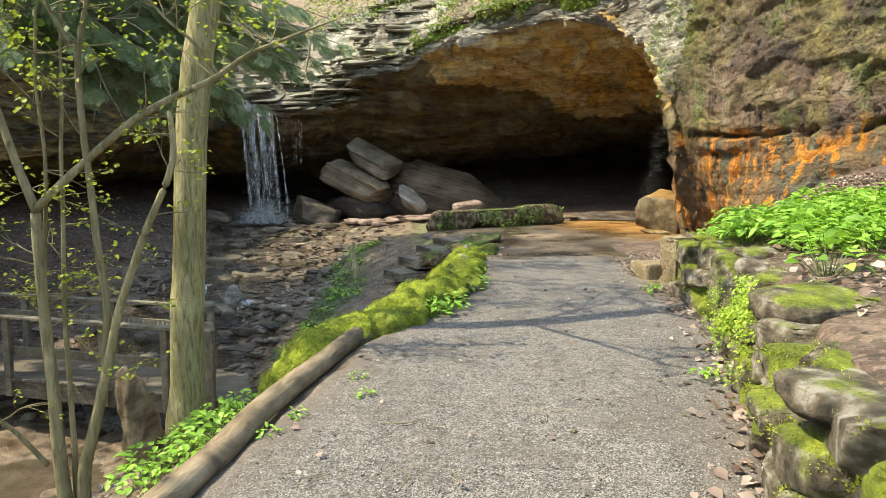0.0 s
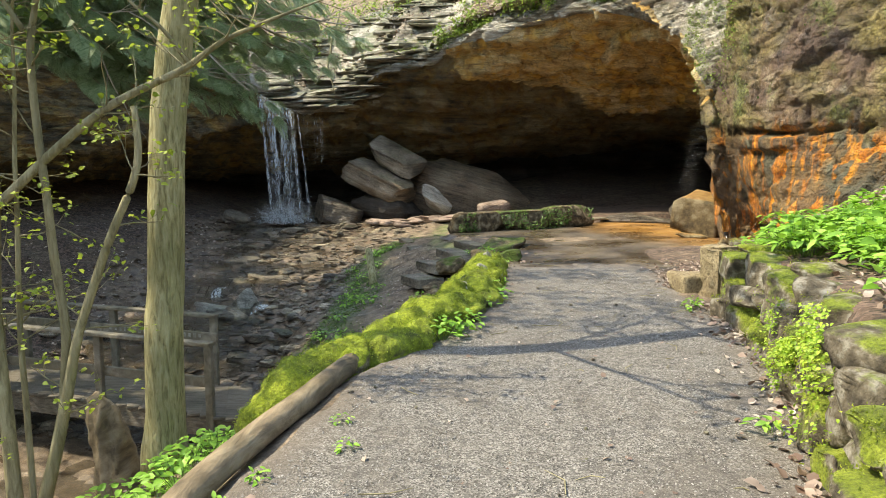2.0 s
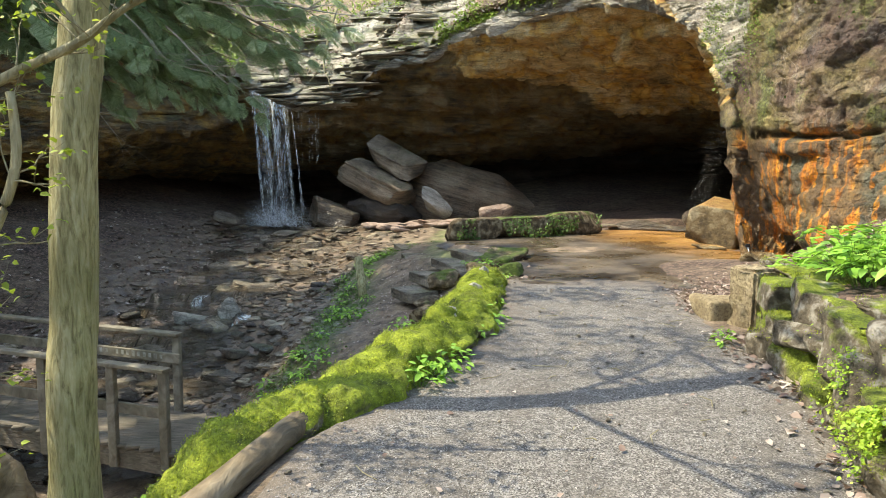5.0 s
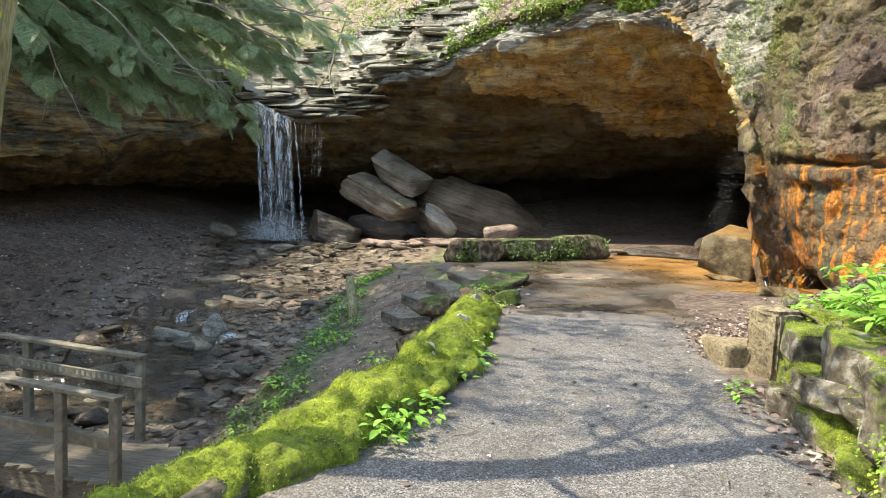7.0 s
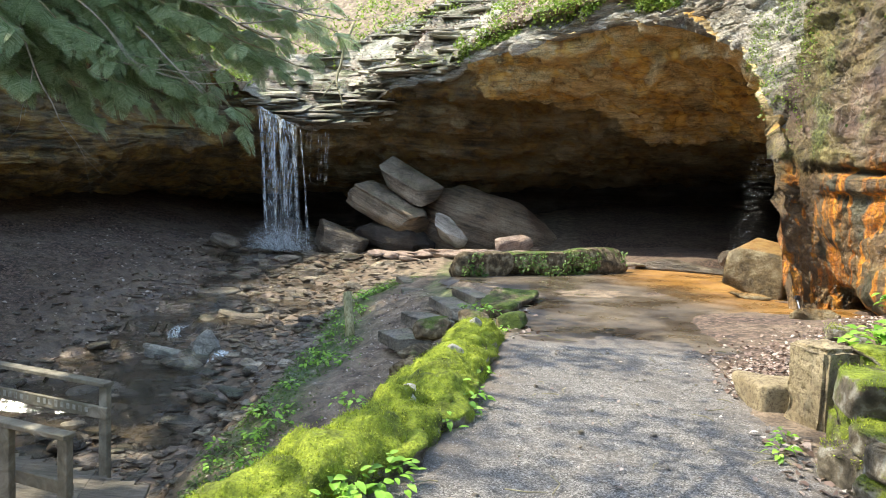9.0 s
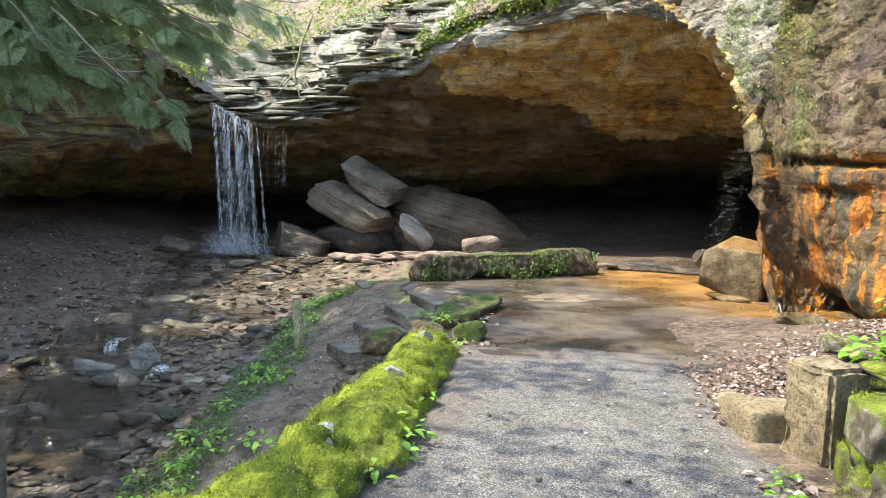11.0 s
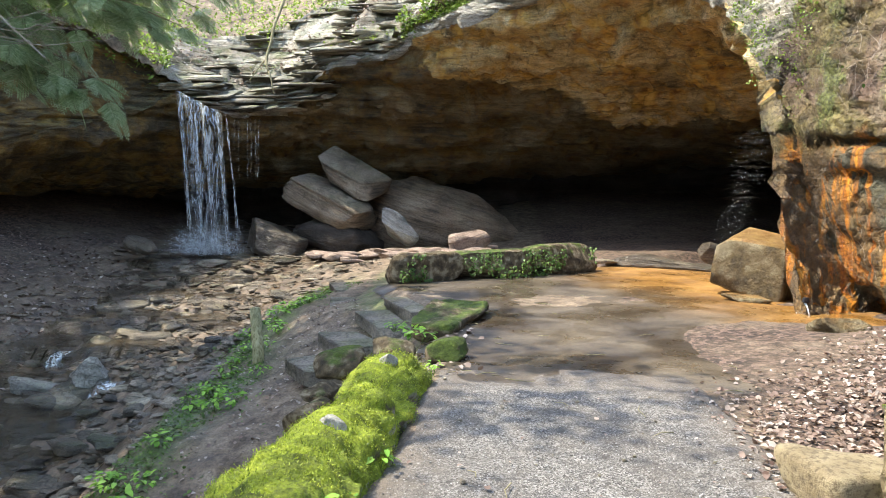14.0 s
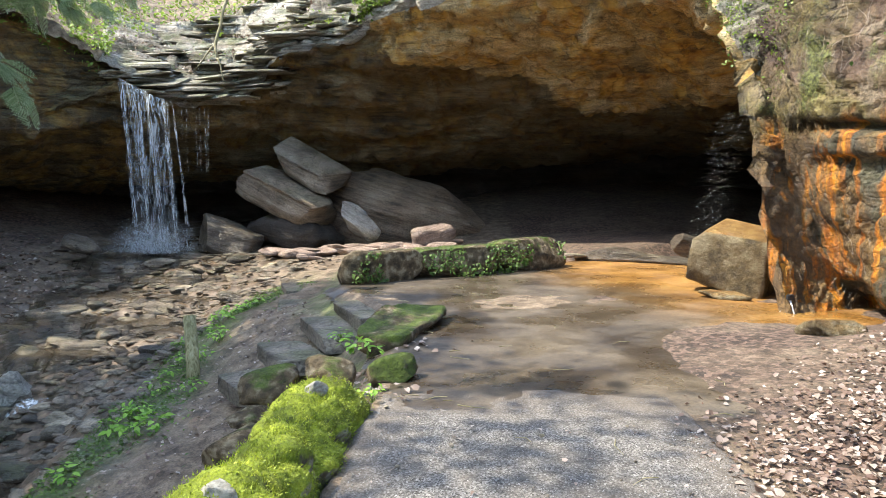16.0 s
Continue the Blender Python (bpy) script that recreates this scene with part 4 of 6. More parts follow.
# big flat capping stones near the start
for x, y, z, yaw, dims in [(2.45, 3.75, 0.66, 20, (0.75, 0.55, 0.2)), (1.98, 2.2, 0.56, 15, (0.75, 0.8, 0.16)), (2.2, 2.9, 0.56, 40, (0.55, 0.5, 0.15)), (3.45, 7.6, 0.66, 10, (0.5, 0.7, 0.14)), (3.62, 8.5, 0.58, 5, (0.5, 0.6, 0.13)), (3.15, 6.3, 0.66, 15, (0.5, 0.5, 0.2)), (3.25, 8.22, 0.12, 5, (0.36, 0.36, 0.34)), (3.22, 8.2, 0.42, 30, (0.28, 0.26, 0.34)), (3.5, 8.1, 0.48, 80, (0.36, 0.34, 0.3)), (3.55, 8.15, 0.16, 60, (0.4, 0.4, 0.36)), (3.7, 8.45, 0.45, 20, (0.45, 0.4, 0.2)), (3.9, 8.2, 0.2, 0, (0.5, 0.4, 0.5)), (3.75, 9.3, 0.4, 80, (0.4, 0.9, 0.16)), (4.1, 9.9, 0.5, 70, (0.4, 0.8, 0.16))]:
    wall_stone(x, y, z, yaw, dims, 5, True)


def block_bmesh(sx, sy, sz, seed, bevel=0.025, rough=0.012, cuts=7):
    """A hewn block, base at z = 0."""
    bm = bmesh.new()
    bmesh.ops.create_cube(bm, size=1.0, matrix=Matrix.Translation((0, 0, sz / 2)) @ Matrix.Diagonal((sx, sy, sz, 1)))
    bmesh.ops.bevel(bm, geom=list(bm.edges), offset=bevel, segments=2, affect="EDGES")
    bmesh.ops.subdivide_edges(bm, edges=list(bm.edges), cuts=cuts, use_grid_fill=True)
    co = np.array([v.co[:] for v in bm.verts])
    d = rough * (fbm(co * 4, 3, seed) + 0.6 * fbm(co * 14, 3, seed + 4))
    bm.normal_update()
    for v, k in zip(bm.verts, d):
        v.co += v.normal * float(k)
    return bm


m = Mat("hewn_post_stone", 0.9)
pit = m.noise(28.0, 5, 0.75)
m.color(m.mix(m.ramp(pit, (0.4, 0.85), (0.52, 0.0)), m.ramp(m.noise(3.0, 5), (0.3, (0.2, 0.15, 0.08)), (0.55, (0.36, 0.29, 0.17)), (0.8, (0.52, 0.45, 0.31))), (0.13, 0.095, 0.055)))
m.bump(pit, 1.0, 0.03)
M_POST = m.m
gatepost = tagged(new("stone_post"), "squat hewn sandstone post at the end of the wall", "post")
part("block", block_bmesh(0.36, 0.36, 0.68, 3, 0.03, 0.04, 11), M_POST, gatepost)
gatepost.matrix_world = pose(3.2, 8.74, -0.06, 0, 0, 24)
stone("flat_stone", 301, (0.46, 0.5, 0.36), pose(3.0, 9.22, 0.05, 0, 0, 12), M_POST, "flat-topped tan stone beside the stone post", "stone", sub=4, square=0.22, facets=4, cut=1.1, rough=0.03)

# ---- the mossy beam before the cave, in lengths ----
beam_ends = [(-0.3, 16.95), (0.75, 17.6), (1.95, 18.35), (3.2, 19.35)]
for k in range(3):
    (x0, y0), (x1, y1) = beam_ends[k], beam_ends[k + 1]
    length = math.hypot(x1 - x0, y1 - y0)
    yaw = math.degrees(math.atan2(y1 - y0, x1 - x0))
    stone("beam_stone", 320 + k, (length * 1.16, 0.5, 0.54), pose((x0 + x1) / 2, (y0 + y1) / 2, 0.22 + 0.01 * k, rng.uniform(-3, 3), -1, yaw), M_DULLMOSS,
          "long squared stone kerb draped with green moss", "stone", "kerb stones before the cave", sub=5, square=0.38, facets=4, cut=0.9, rough=0.03)
stone("flat_stone", 325, (0.7, 0.4, 0.1), pose(3.75, 20.3, 0.1, 0, 0, 10), M_SLAB, "thin flat tan slab lying on the mud", "stone", sub=3)
stone("rock_ledge", 326, (2.5, 0.8, 0.26), pose(4.9, 20.2, 0.06, 0, 0, -22), M_WETROCK, "low wet pinkish rock ledge at the cave mouth", "rock", sub=4, square=0.5, strata=0.02)
stone("fallen_block", 327, (0.8, 0.6, 0.5), pose(6.1, 20.9, 0.25, 0, 8, 15), M_WETROCK, "squared block lying in the dark cave", "rock", sub=3, square=0.4)

# boulder in the orange seep
m = Mat("ochre_boulder", 0.55)
m.color(m.mix(m.ramp(m.up(), (0.55, 0.0), (0.9, 0.8)), m.ramp(m.noise(3.5, 6, 0.65), (0.36, (0.1, 0.07, 0.028)), (0.5, (0.28, 0.2, 0.09)), (0.62, (0.48, 0.39, 0.23))), m.ramp(m.noise(5.0, 5), (0.35, (0.35, 0.16, 0.03)), (0.6, (0.55, 0.33, 0.1)))))
m.bump(m.noise(6.0, 7, 0.72), 1.0, 0.1)
m.bump(m.noise(24.0, 6, 0.7), 0.8, 0.03)
M_OCHRE = m.m
stone("boulder", 330, (1.08, 0.95, 0.98), pose(5.36, 16.55, 0.45, 8, 9, -36), M_OCHRE, "squarish ochre boulder standing in the orange seep", "boulder", sub=5, square=0.16, facets=5, cut=1.12, rough=0.03)
stone("flat_stone", 331, (0.75, 0.4, 0.12), pose(5.0, 15.95, 0.05, 0, 3, -12), M_OCHRE, "thin ochre stone at the foot of the boulder", "stone", sub=3, square=0.5)
stone("iron_stained_stone", 332, (0.6, 0.45, 0.26), pose(4.98, 13.25, 0.16, 0, 6, 15), M_OCHRE, "low orange-stained stone beside the cliff foot", "stone", sub=4)
stone("cliff_foot_rock", 333, (0.5, 0.7, 0.5), pose(5.95, 15.6, 0.1, 0, 0, 30), M_STAIN, "orange-stained foot of rock beside the boulder", "rock", sub=4)

stone("cliff_nose", 334, (1.2, 1.7, 3.6), pose(6.42, 16.15, 1.45, 0, -17, 0), M_STAIN, "orange-stained nose of rock at the cave mouth", "rock", sub=5, square=0.6, facets=8, cut=0.85, rough=0.04)

# ---- steps down to the stream ----
for k, (x, y, z, yaw, dims) in enumerate([(0.25, 15.1, -0.12, 24, (0.55, 1.25, 0.17)), (-0.12, 14.72, -0.28, 24, (0.52, 1.35, 0.17)), (-0.5, 14.2, -0.44, 26, (0.56, 1.1, 0.17)), (-1.05, 17.2, -0.49, 12, (0.7, 1.4, 0.14)), (-0.8, 13.8, -0.66, 35, (0.6, 0.7, 0.18)), (-1.55, 19.2, -0.48, 20, (0.5, 0.9, 0.12))]):
    stone("step_slab", 340 + k, dims, pose(x, y, z, rng.uniform(-2, 2), rng.uniform(-2, 2), yaw), M_STEP, "flat grey stone slab laid as a step", "step", "stone steps to the stream", sub=5, square=0.07, facets=4, cut=1.3, rough=0.008)
stone("mossy_rock", 350, (0.75, 1.5, 0.34), pose(0.82, 13.75, 0.06, 3, -4, -14), M_DULLMOSS, "flat moss-topped rock at the edge of the mud", "rock", sub=4, square=0.5, facets=6)
stone("mossy_rock", 351, (0.42, 0.3, 0.3), pose(0.35, 11.75, 0.05, 0, 8, 0), M_DULLMOSS, "small mossy rock among dry leaves", "rock", sub=4)
stone("mossy_rock", 352, (0.4, 0.3, 0.26), pose(0.85, 11.9, 0.05, 0, -8, 20), M_DULLMOSS, "small mossy rock among dry leaves", "rock", sub=4)
stone("mossy_rock", 353, (0.5, 0.4, 0.3), pose(-0.15, 12.0, -0.12, 0, -8, 20), M_DULLMOSS, "small mossy rock among dry leaves", "rock", sub=4)
# low kerb of stones on the outer side of the mossy row
for k in range(7):
    y = 8.3 + 0.75 * k
    stone("kerb_stone", 360 + k, (0.4, 0.85, 0.3), pose(np.interp(y, LEFT_Y, LEFT_X) - 0.95 - 0.05 * k, y, gz(np.interp(y, LEFT_Y, LEFT_X) - 0.95, y) + 0.08, 0, 0, -14), M_DULLMOSS, "low brown stone edging the lower trail", "stone", "stones along the lower trail", sub=4)

# ---- fallen rocks inside the cave ----
stone("tilted_slab", 370, (2.2, 1.4, 0.52), pose(-2.92, 26.9, 1.9, 22, 29, -8), M_SLAB, "tilted grey-brown sandstone slab resting on another", "rock", "fallen slabs by the waterfall", sub=5, square=0.12, facets=6, cut=1.06, rough=0.016, strata=0.03)
stone("tilted_slab", 371, (2.6, 1.5, 0.8), pose(-3.42, 26.5, 1.08, 18, 27, -8), M_SLAB, "tilted layered sandstone slab leaning on rubble", "rock", "fallen slabs by the waterfall", sub=5, square=0.12, facets=6, cut=1.04, rough=0.018, strata=0.04)
stone("pale_rock", 372, (1.5, 1.0, 0.9), pose(-1.35, 26.0, 0.4, 12, 26, 15), M_PALE, "pale angular sunlit rock beside the slabs", "rock", "fallen slabs by the waterfall", sub=4, square=0.7, facets=12, cut=0.66)
stone("brown_mound", 373, (5.6, 3.8, 2.4), pose(0.0, 29.2, 0.15, 0, 16, 0), M_MOUND, "large brown weathered rock mound in shade", "rock", sub=5, square=0.7, facets=14, cut=0.8, rough=0.07, strata=0.02)
# the near-black rock colour stands in for a shaded crevice
stone("dark_rock", 374, (2.8, 1.8, 1.1), pose(-3.2, 26.8, 0.0, 0, 10, -10), M_CAVE, "broken rock under the tilted slabs, coloured dark for the crevice's shade", "rock", sub=5, square=0.7, rough=0.1)
stone("streaked_rock", 375, (2.0, 1.6, 1.1), pose(-4.95, 25.7, -0.08, 0, 14, 0), M_WETROCK, "rounded grey rock splashed by the waterfall", "rock", sub=5, square=0.75, rough=0.04)
stone("lying_stone", 376, (1.15, 0.6, 0.38), pose(-7.85, 23.7, -0.15, 0, 16, -22), M_WETROCK, "flat brown stone lying on wet mud", "rock", sub=4)
for k in range(30):
    x = -3.4 + 0.16 * k
    stone("pink_slab", 380 + k, (rng.uniform(0.5, 1.0), rng.uniform(0.4, 0.7), rng.uniform(0.1, 0.25)), pose(x, 24.5 + rng.uniform(-0.7, 0.6), gz(x, 24.5) + 0.06 + 0.1 * rng.rand(), rng.uniform(-8, 8), rng.uniform(-10, 10), rng.uniform(-40, 40)), M_PINK,
          "thin pinkish slab of broken sandstone in the sun", "rock", "broken slabs on the cave floor", sub=3, square=0.5)
stone("pink_rock", 399, (1.2, 0.8, 0.7), pose(0.8, 24.7, 0.1, 0, -16, 10), M_PINK, "pinkish wedge of sandstone in the sun", "rock", sub=4, facets=10)

# ---- stones of the stream bed ----
bed = [rock_data(400 + k, (1, 1, 1), sub=3, square=0.5, facets=8, cut=0.74, rough=0.05, strata=0.02) for k in range(12)]
for me in bed:
    me.materials.append(M_BEDROCK)
rng = np.random.RandomState(14)
count = 0
while count < 300:
    y = rng.uniform(10.5, 25.5)
    c = np.interp(y, CHANNEL_Y, CHANNEL_X)
    x = c + rng.normal() * 1.5 + 0.3
    d = np.interp(y, LEFT_Y, LEFT_X) - x
    if d < np.interp(y, [10, 13, 16, 20, 25], [3.8, 3.6, 2.9, 2.0, 1.2]) or (y < 12.5 and -6.5 < x):
        continue
    s = rng.uniform(0.12, 0.34) * (1 + 1.2 * (rng.rand() > 0.88))
    ob = new("stream_stone", bed[rng.randint(12)])
    ob.matrix_world = pose(x, y, gz(x, y) + 0.03 * s, rng.uniform(-12, 12), rng.uniform(-12, 12), rng.uniform(0, 360)) @ Matrix.Diagonal((s * rng.uniform(1.0, 1.9), s * rng.uniform(0.8, 1.2), s * rng.uniform(0.3, 0.6), 1))
    tagged(ob, "flat wet dark stone lying in the shallow stream", "stone", "stones in the stream bed")
    count += 1
for k, (x, y, z, dims, yaw) in enumerate([(-4.5, 20.4, -1.15, (0.8, 0.5, 0.36), 10), (-5.3, 16.5, -1.72, (0.7, 0.55, 0.8), 30), (-4.75, 15.95, -2.05, (0.75, 0.6, 0.42), 0), (-4.2, 14.9, -2.1, (0.5, 0.45, 0.3), 60), (-6.0, 16.2, -1.75, (0.8, 0.5, 0.3), 20)]):
    stone("stream_boulder", 430 + k, dims, pose(x, y, z, 5, 8, yaw), M_PALE if k in (1, 4) else M_SLAB, "larger grey stone at the little cascade", "rock", "boulders at the cascade", sub=4, facets=10)

# thin broken slabs of the ledges beside the waterfall
rng = np.random.RandomState(23)
thin_slabs = [rock_data(450 + k, (1, 1, 1), sub=4, square=0.13, facets=7, cut=0.95, rough=0.03) for k in range(8)]
for k, me in enumerate(thin_slabs):
    me.materials.append(M_LEDGE)
ulo, uhi = int(np.searchsorted(U, seg[11] + 0.5)), int(np.searchsorted(U, seg[15]))
for k in range(290):
    i = rng.randint(ulo, uhi)
    j = I_FACE + rng.randint(-42, 30)
    p = P[i, j]
    ob = new("ledge_slab", thin_slabs[rng.randint(8)])
    ob.parent = ledges
    ob.matrix_world = pose(p[0] - 0.26 * NX[i], p[1] - 0.26 * NY[i], p[2], rng.uniform(-18, -3), rng.uniform(-5, 5), math.degrees(math.atan2(TY[i], TX[i])) + rng.uniform(-18, 18)) @ Matrix.Diagonal((rng.uniform(0.7, 2.0), rng.uniform(0.7, 1.1), rng.uniform(0.06, 0.15), 1))

# ---- footbridge ----
AX = Vector((-0.965, 0.262, 0.0))
ACROSS = Vector((-0.32, 0.95, 0.0)).normalized()
N0, F0 = Vector((-3.3, 9.3, 0)), Vector((-3.75, 10.64, 0))
BYAW = math.degrees(math.atan2(AX.y, AX.x))


def board(name, a, b, width, thick, material, parent, seed=0, bevel=0.008, label=""):
    """A sawn board from a to b, width upright unless it lies flat."""
    a, b = Vector(a), Vector(b)
    t = b - a
    bm = bmesh.new()
    bmesh.ops.create_cube(bm, size=1.0, matrix=Matrix.Diagonal((t.length, thick, width, 1)))
    bmesh.ops.bevel(bm, geom=list(bm.edges), offset=bevel, segments=1, affect="EDGES")
    q = t.to_track_quat("X", "Z").to_matrix().to_4x4()
    bmesh.ops.transform(bm, matrix=Matrix.Translation((a + b) / 2) @ q, verts=bm.verts)
    return part(name, bm, material, parent, label)


bridge = tagged(new("footbridge"), "weathered grey wooden footbridge with plank deck and railings", "bridge")
rng = np.random.RandomState(3)
DECK = -1.8
for k in range(34):
    s = -0.55 + 0.205 * k
    a, b = N0 + AX * s - ACROSS * 0.02, F0 + AX * s + ACROSS * 0.02
    dz = rng.uniform(-0.006, 0.006)
    board("plank", a + Vector((0, 0, DECK - 0.02 + dz)), b + Vector((0, 0, DECK - 0.02 + dz)), 0.045, 0.192, M_DECK, bridge)
for base, name in ((N0 + ACROSS * 0.06, "beam"), (F0 - ACROSS * 0.06, "beam")):
    board(name, base - AX * 0.6 + Vector((0, 0, DECK - 0.18)), base + AX * 6.4 + Vector((0, 0, DECK - 0.18)), 0.26, 0.09, M_DECK, bridge)
for s in (0.0, 0.77, 1.86, 3.7, 5.5):
    p = N0 + AX * s - ACROSS * 0.03
    board("post", p + Vector((0, 0, DECK - 0.28)), p + Vector((0, 0, -0.82)), 0.1, 0.1, M_RAIL, bridge)
for s in (0.0, 1.92, 3.8, 5.6):
    p = F0 + AX * s + ACROSS * 0.03
    board("post", p + Vector((0, 0, DECK - 0.28)), p + Vector((0, 0, -0.74)), 0.1, 0.1, M_RAIL, bridge)
for base, top, low, side in ((N0 - ACROSS * 0.03, -0.8, -1.35, 1), (F0 + ACROSS * 0.03, -0.72, -1.04, -1)):
    for z, w, th, off in ((top, 0.05, 0.14, 0.0), (low, 0.14, 0.04, 0.075 * side)):
        o = ACROSS * off
        r = board("rail", base + o - AX * 0.06 + Vector((0, 0, z)), base + o + AX * 6.4 + Vector((0, 0, z)), w, th, M_RAIL, bridge)
    if side < 0:
        far_rail = r
m = Mat("faded_pale_paint", 0.8)
m.color(m.ramp(m.noise(9.0, 4), (0.4, (0.17, 0.155, 0.12)), (0.6, (0.34, 0.34, 0.29))))
M_PAINT = m.m
for k in range(19):  # faded scrawl on the far rail, too worn to read
    s = 0.25 + 0.095 * k
    if k == 9:
        continue
    c = F0 + ACROSS * (0.03 - 0.075 - 0.022) + AX * s + Vector((0, 0, -1.03))
    board("paint_mark", c - AX * 0.02, c + AX * (0.02 + 0.02 * rng.rand()), rng.uniform(0.05, 0.09), 0.006, M_PAINT, far_rail, bevel=0.001)

# ---- wooden marker post by the steps ----
marker = tagged(new("wooden_post"), "weathered leaning wooden post beside the steps", "post")
part("post", tube([(-1.95, 15.1, -1.1), (-2.02, 15.25, -0.7), (-2.12, 15.45, -0.24)], [0.085, 0.085, 0.08], 10), M_BARK, marker, shade=True)


# ---- leaves ----
def leaf_shape(points=7, width=0.8, fold=0.25, heart=0.25):
    """A leaf of length 1 along +y from the stalk, folded along its rib: verts and faces."""
    v, f = [], []
    n = points
    for k in range(n):
        t = k / (n - 1)
        w = width * 0.5 * math.sin(math.pi * min(1, t * 0.93 + 0.07)) ** 0.7 * (1 - 0.55 * t)
        droop = -0.25 * t * t
        back = -heart * 0.4 if k == 0 else 0
        v += [(-w, t + back, droop + fold * w), (0, t, droop), (w, t + back, droop + fold * w)]
    for k in range(n - 1):
        a = 3 * k
        f += [(a, a + 1, a + 4, a + 3), (a + 1, a + 2, a + 5, a + 4)]
    return np.array(v), np.array(f)


LEAF_V, LEAF_F = leaf_shape(5)
SIMPLE_V, SIMPLE_F = np.array([(-0.3, 0.0, 0.06), (0, -0.05, 0), (0.3, 0.0, 0.06), (-0.38, 0.5, 0.1), (0, 0.5, -0.02), (0.38, 0.5, 0.1), (0, 1.0, -0.15)]), [(0, 1, 4, 3), (1, 2, 5, 4), (3, 4, 6), (4, 5, 6)]


def scatter_shapes(shape_v, shape_f, mats):
    """Copies of a small shape under many matrices (n, 4, 4), joined: verts and faces."""
    mats = np.asarray(mats)
    v = np.einsum("nij,kj->nki", mats[:, :3, :3], shape_v) + mats[:, None, :3, 3]
    k = len(shape_v)
    faces = []
    for f in shape_f:
        faces.append((np.asarray(f)[None, :] + (np.arange(len(mats)) * k)[:, None]).tolist())
    return v.reshape(-1, 3), [x for y in faces for x in y]


def turn_matrices(place, yaw, pitch, roll, size):
    """Matrices that turn about z, x, y (radians), scale and move."""
    n = len(place)
    cz, sz, cx, sx, cy, sy = np.cos(yaw), np.sin(yaw), np.cos(pitch), np.sin(pitch), np.cos(roll), np.sin(roll)
    o, l = np.zeros(n), np.ones(n)
    rz = np.stack([cz, -sz, o, sz, cz, o, o, o, l], 1).reshape(n, 3, 3)
    rx = np.stack([l, o, o, o, cx, -sx, o, sx, cx], 1).reshape(n, 3, 3)
    ry = np.stack([cy, o, sy, o, l, o, -sy, o, cy], 1).reshape(n, 3, 3)
    m = np.zeros((n, 4, 4))
    m[:, :3, :3] = rz @ rx @ ry * np.asarray(size)[:, None, None]
    m[:, :3, 3] = place
    m[:, 3, 3] = 1
    return m


def plant_meshes(count, leaves, height, spread_r, size, seed):
    """Meshes of low leafy plants: stems and leaves."""
    out = []
    for k in range(count):
        r = np.random.RandomState(seed + k)
        a = r.uniform(0, 2 * math.pi, leaves)
        rad = spread_r * np.sqrt(r.rand(leaves))
        h = height * (0.45 + 0.65 * r.rand(leaves)) * (1.1 - 0.5 * rad / spread_r)
        tip = np.stack([rad * np.cos(a), rad * np.sin(a), h], 1)
        mats = turn_matrices(tip, a - math.pi / 2 + r.normal(0, 0.5, leaves), r.normal(0.05, 0.3, leaves), r.normal(0, 0.25, leaves), size * r.uniform(0.6, 1.25, leaves))
        v, f = scatter_shapes(LEAF_V, LEAF_F, mats)
        lm = bpy.data.meshes.new("leaves")
        lm.from_pydata([tuple(x) for x in v], [], f)
        lm.materials.append(M_LEAF)
        lm.polygons.foreach_set("use_smooth", [True] * len(lm.polygons))
        bm = bmesh.new()
        for i in range(0, leaves, 2):
            p = tip[i]
            w = 0.004
            quad = [bm.verts.new(c) for c in ((p[0] * 0.15 - w, p[1] * 0.15, -0.03), (p[0] * 0.15 + w, p[1] * 0.15, -0.03), (p[0] + w * 0.5, p[1], p[2]), (p[0] - w * 0.5, p[1], p[2]))]
            bm.faces.new(quad)
        sm = bpy.data.meshes.new("stems")
        bm.to_mesh(sm)
        bm.free()
        sm.materials.append(M_GRASS)
        out.append((lm, sm))
    return out


PLANTS = plant_meshes(7, 46, 0.26, 0.26, 0.088, 700)
SMALL = plant_meshes(4, 22, 0.17, 0.16, 0.075, 720)


def put_plant(x, y, z, size, label, group, kinds=PLANTS, r=random):
    lm, sm = kinds[r.randint(0, len(kinds) - 1)]
    ob = tagged(new("leafy_plant"), label, "plant", group)
    ob.matrix_world = pose(x, y, z, 0, 0, r.uniform(0, 360)) @ Matrix.Diagonal((size, size, size * r.uniform(0.85, 1.2), 1))
    for me, nm in ((lm, "foliage"), (sm, "stalk")):
        c = new(nm, me)
        c.parent = ob
    return ob


rr = random.Random(4)
count = 0
while count < 200:
    y = rr.uniform(4.6, 9.6)
    x0 = float(np.interp(y, RIGHT_Y, RIGHT_X))
    x = rr.uniform(x0 + 0.65, x0 + 3.6)
    if y < 5.4 and x > 3.6 - (y - 4.6) or (y < 5.0 and rr.random() < 0.6):
        continue
    put_plant(x, y, gz(x, y) - 0.01, rr.uniform(0.8, 1.35), "clump of bright green heart-shaped leaves on the bank", "leafy plants on the bank", PLANTS, rr)
    count += 1
for x, y, s in [(2.75, 3.3, 0.7), (2.9, 3.05, 0.5), (3.2, 3.5, 0.6), (2.02, 4.35, 0.75), (2.6, 7.9, 0.7), (2.75, 8.25, 0.5), (3.4, 4.2, 0.6)]:
    put_plant(x, y, gz(x, y) if x > 2.5 else 0.02, s, "small green plant sprouting beside the stone wall", "plants by the wall", SMALL, rr)
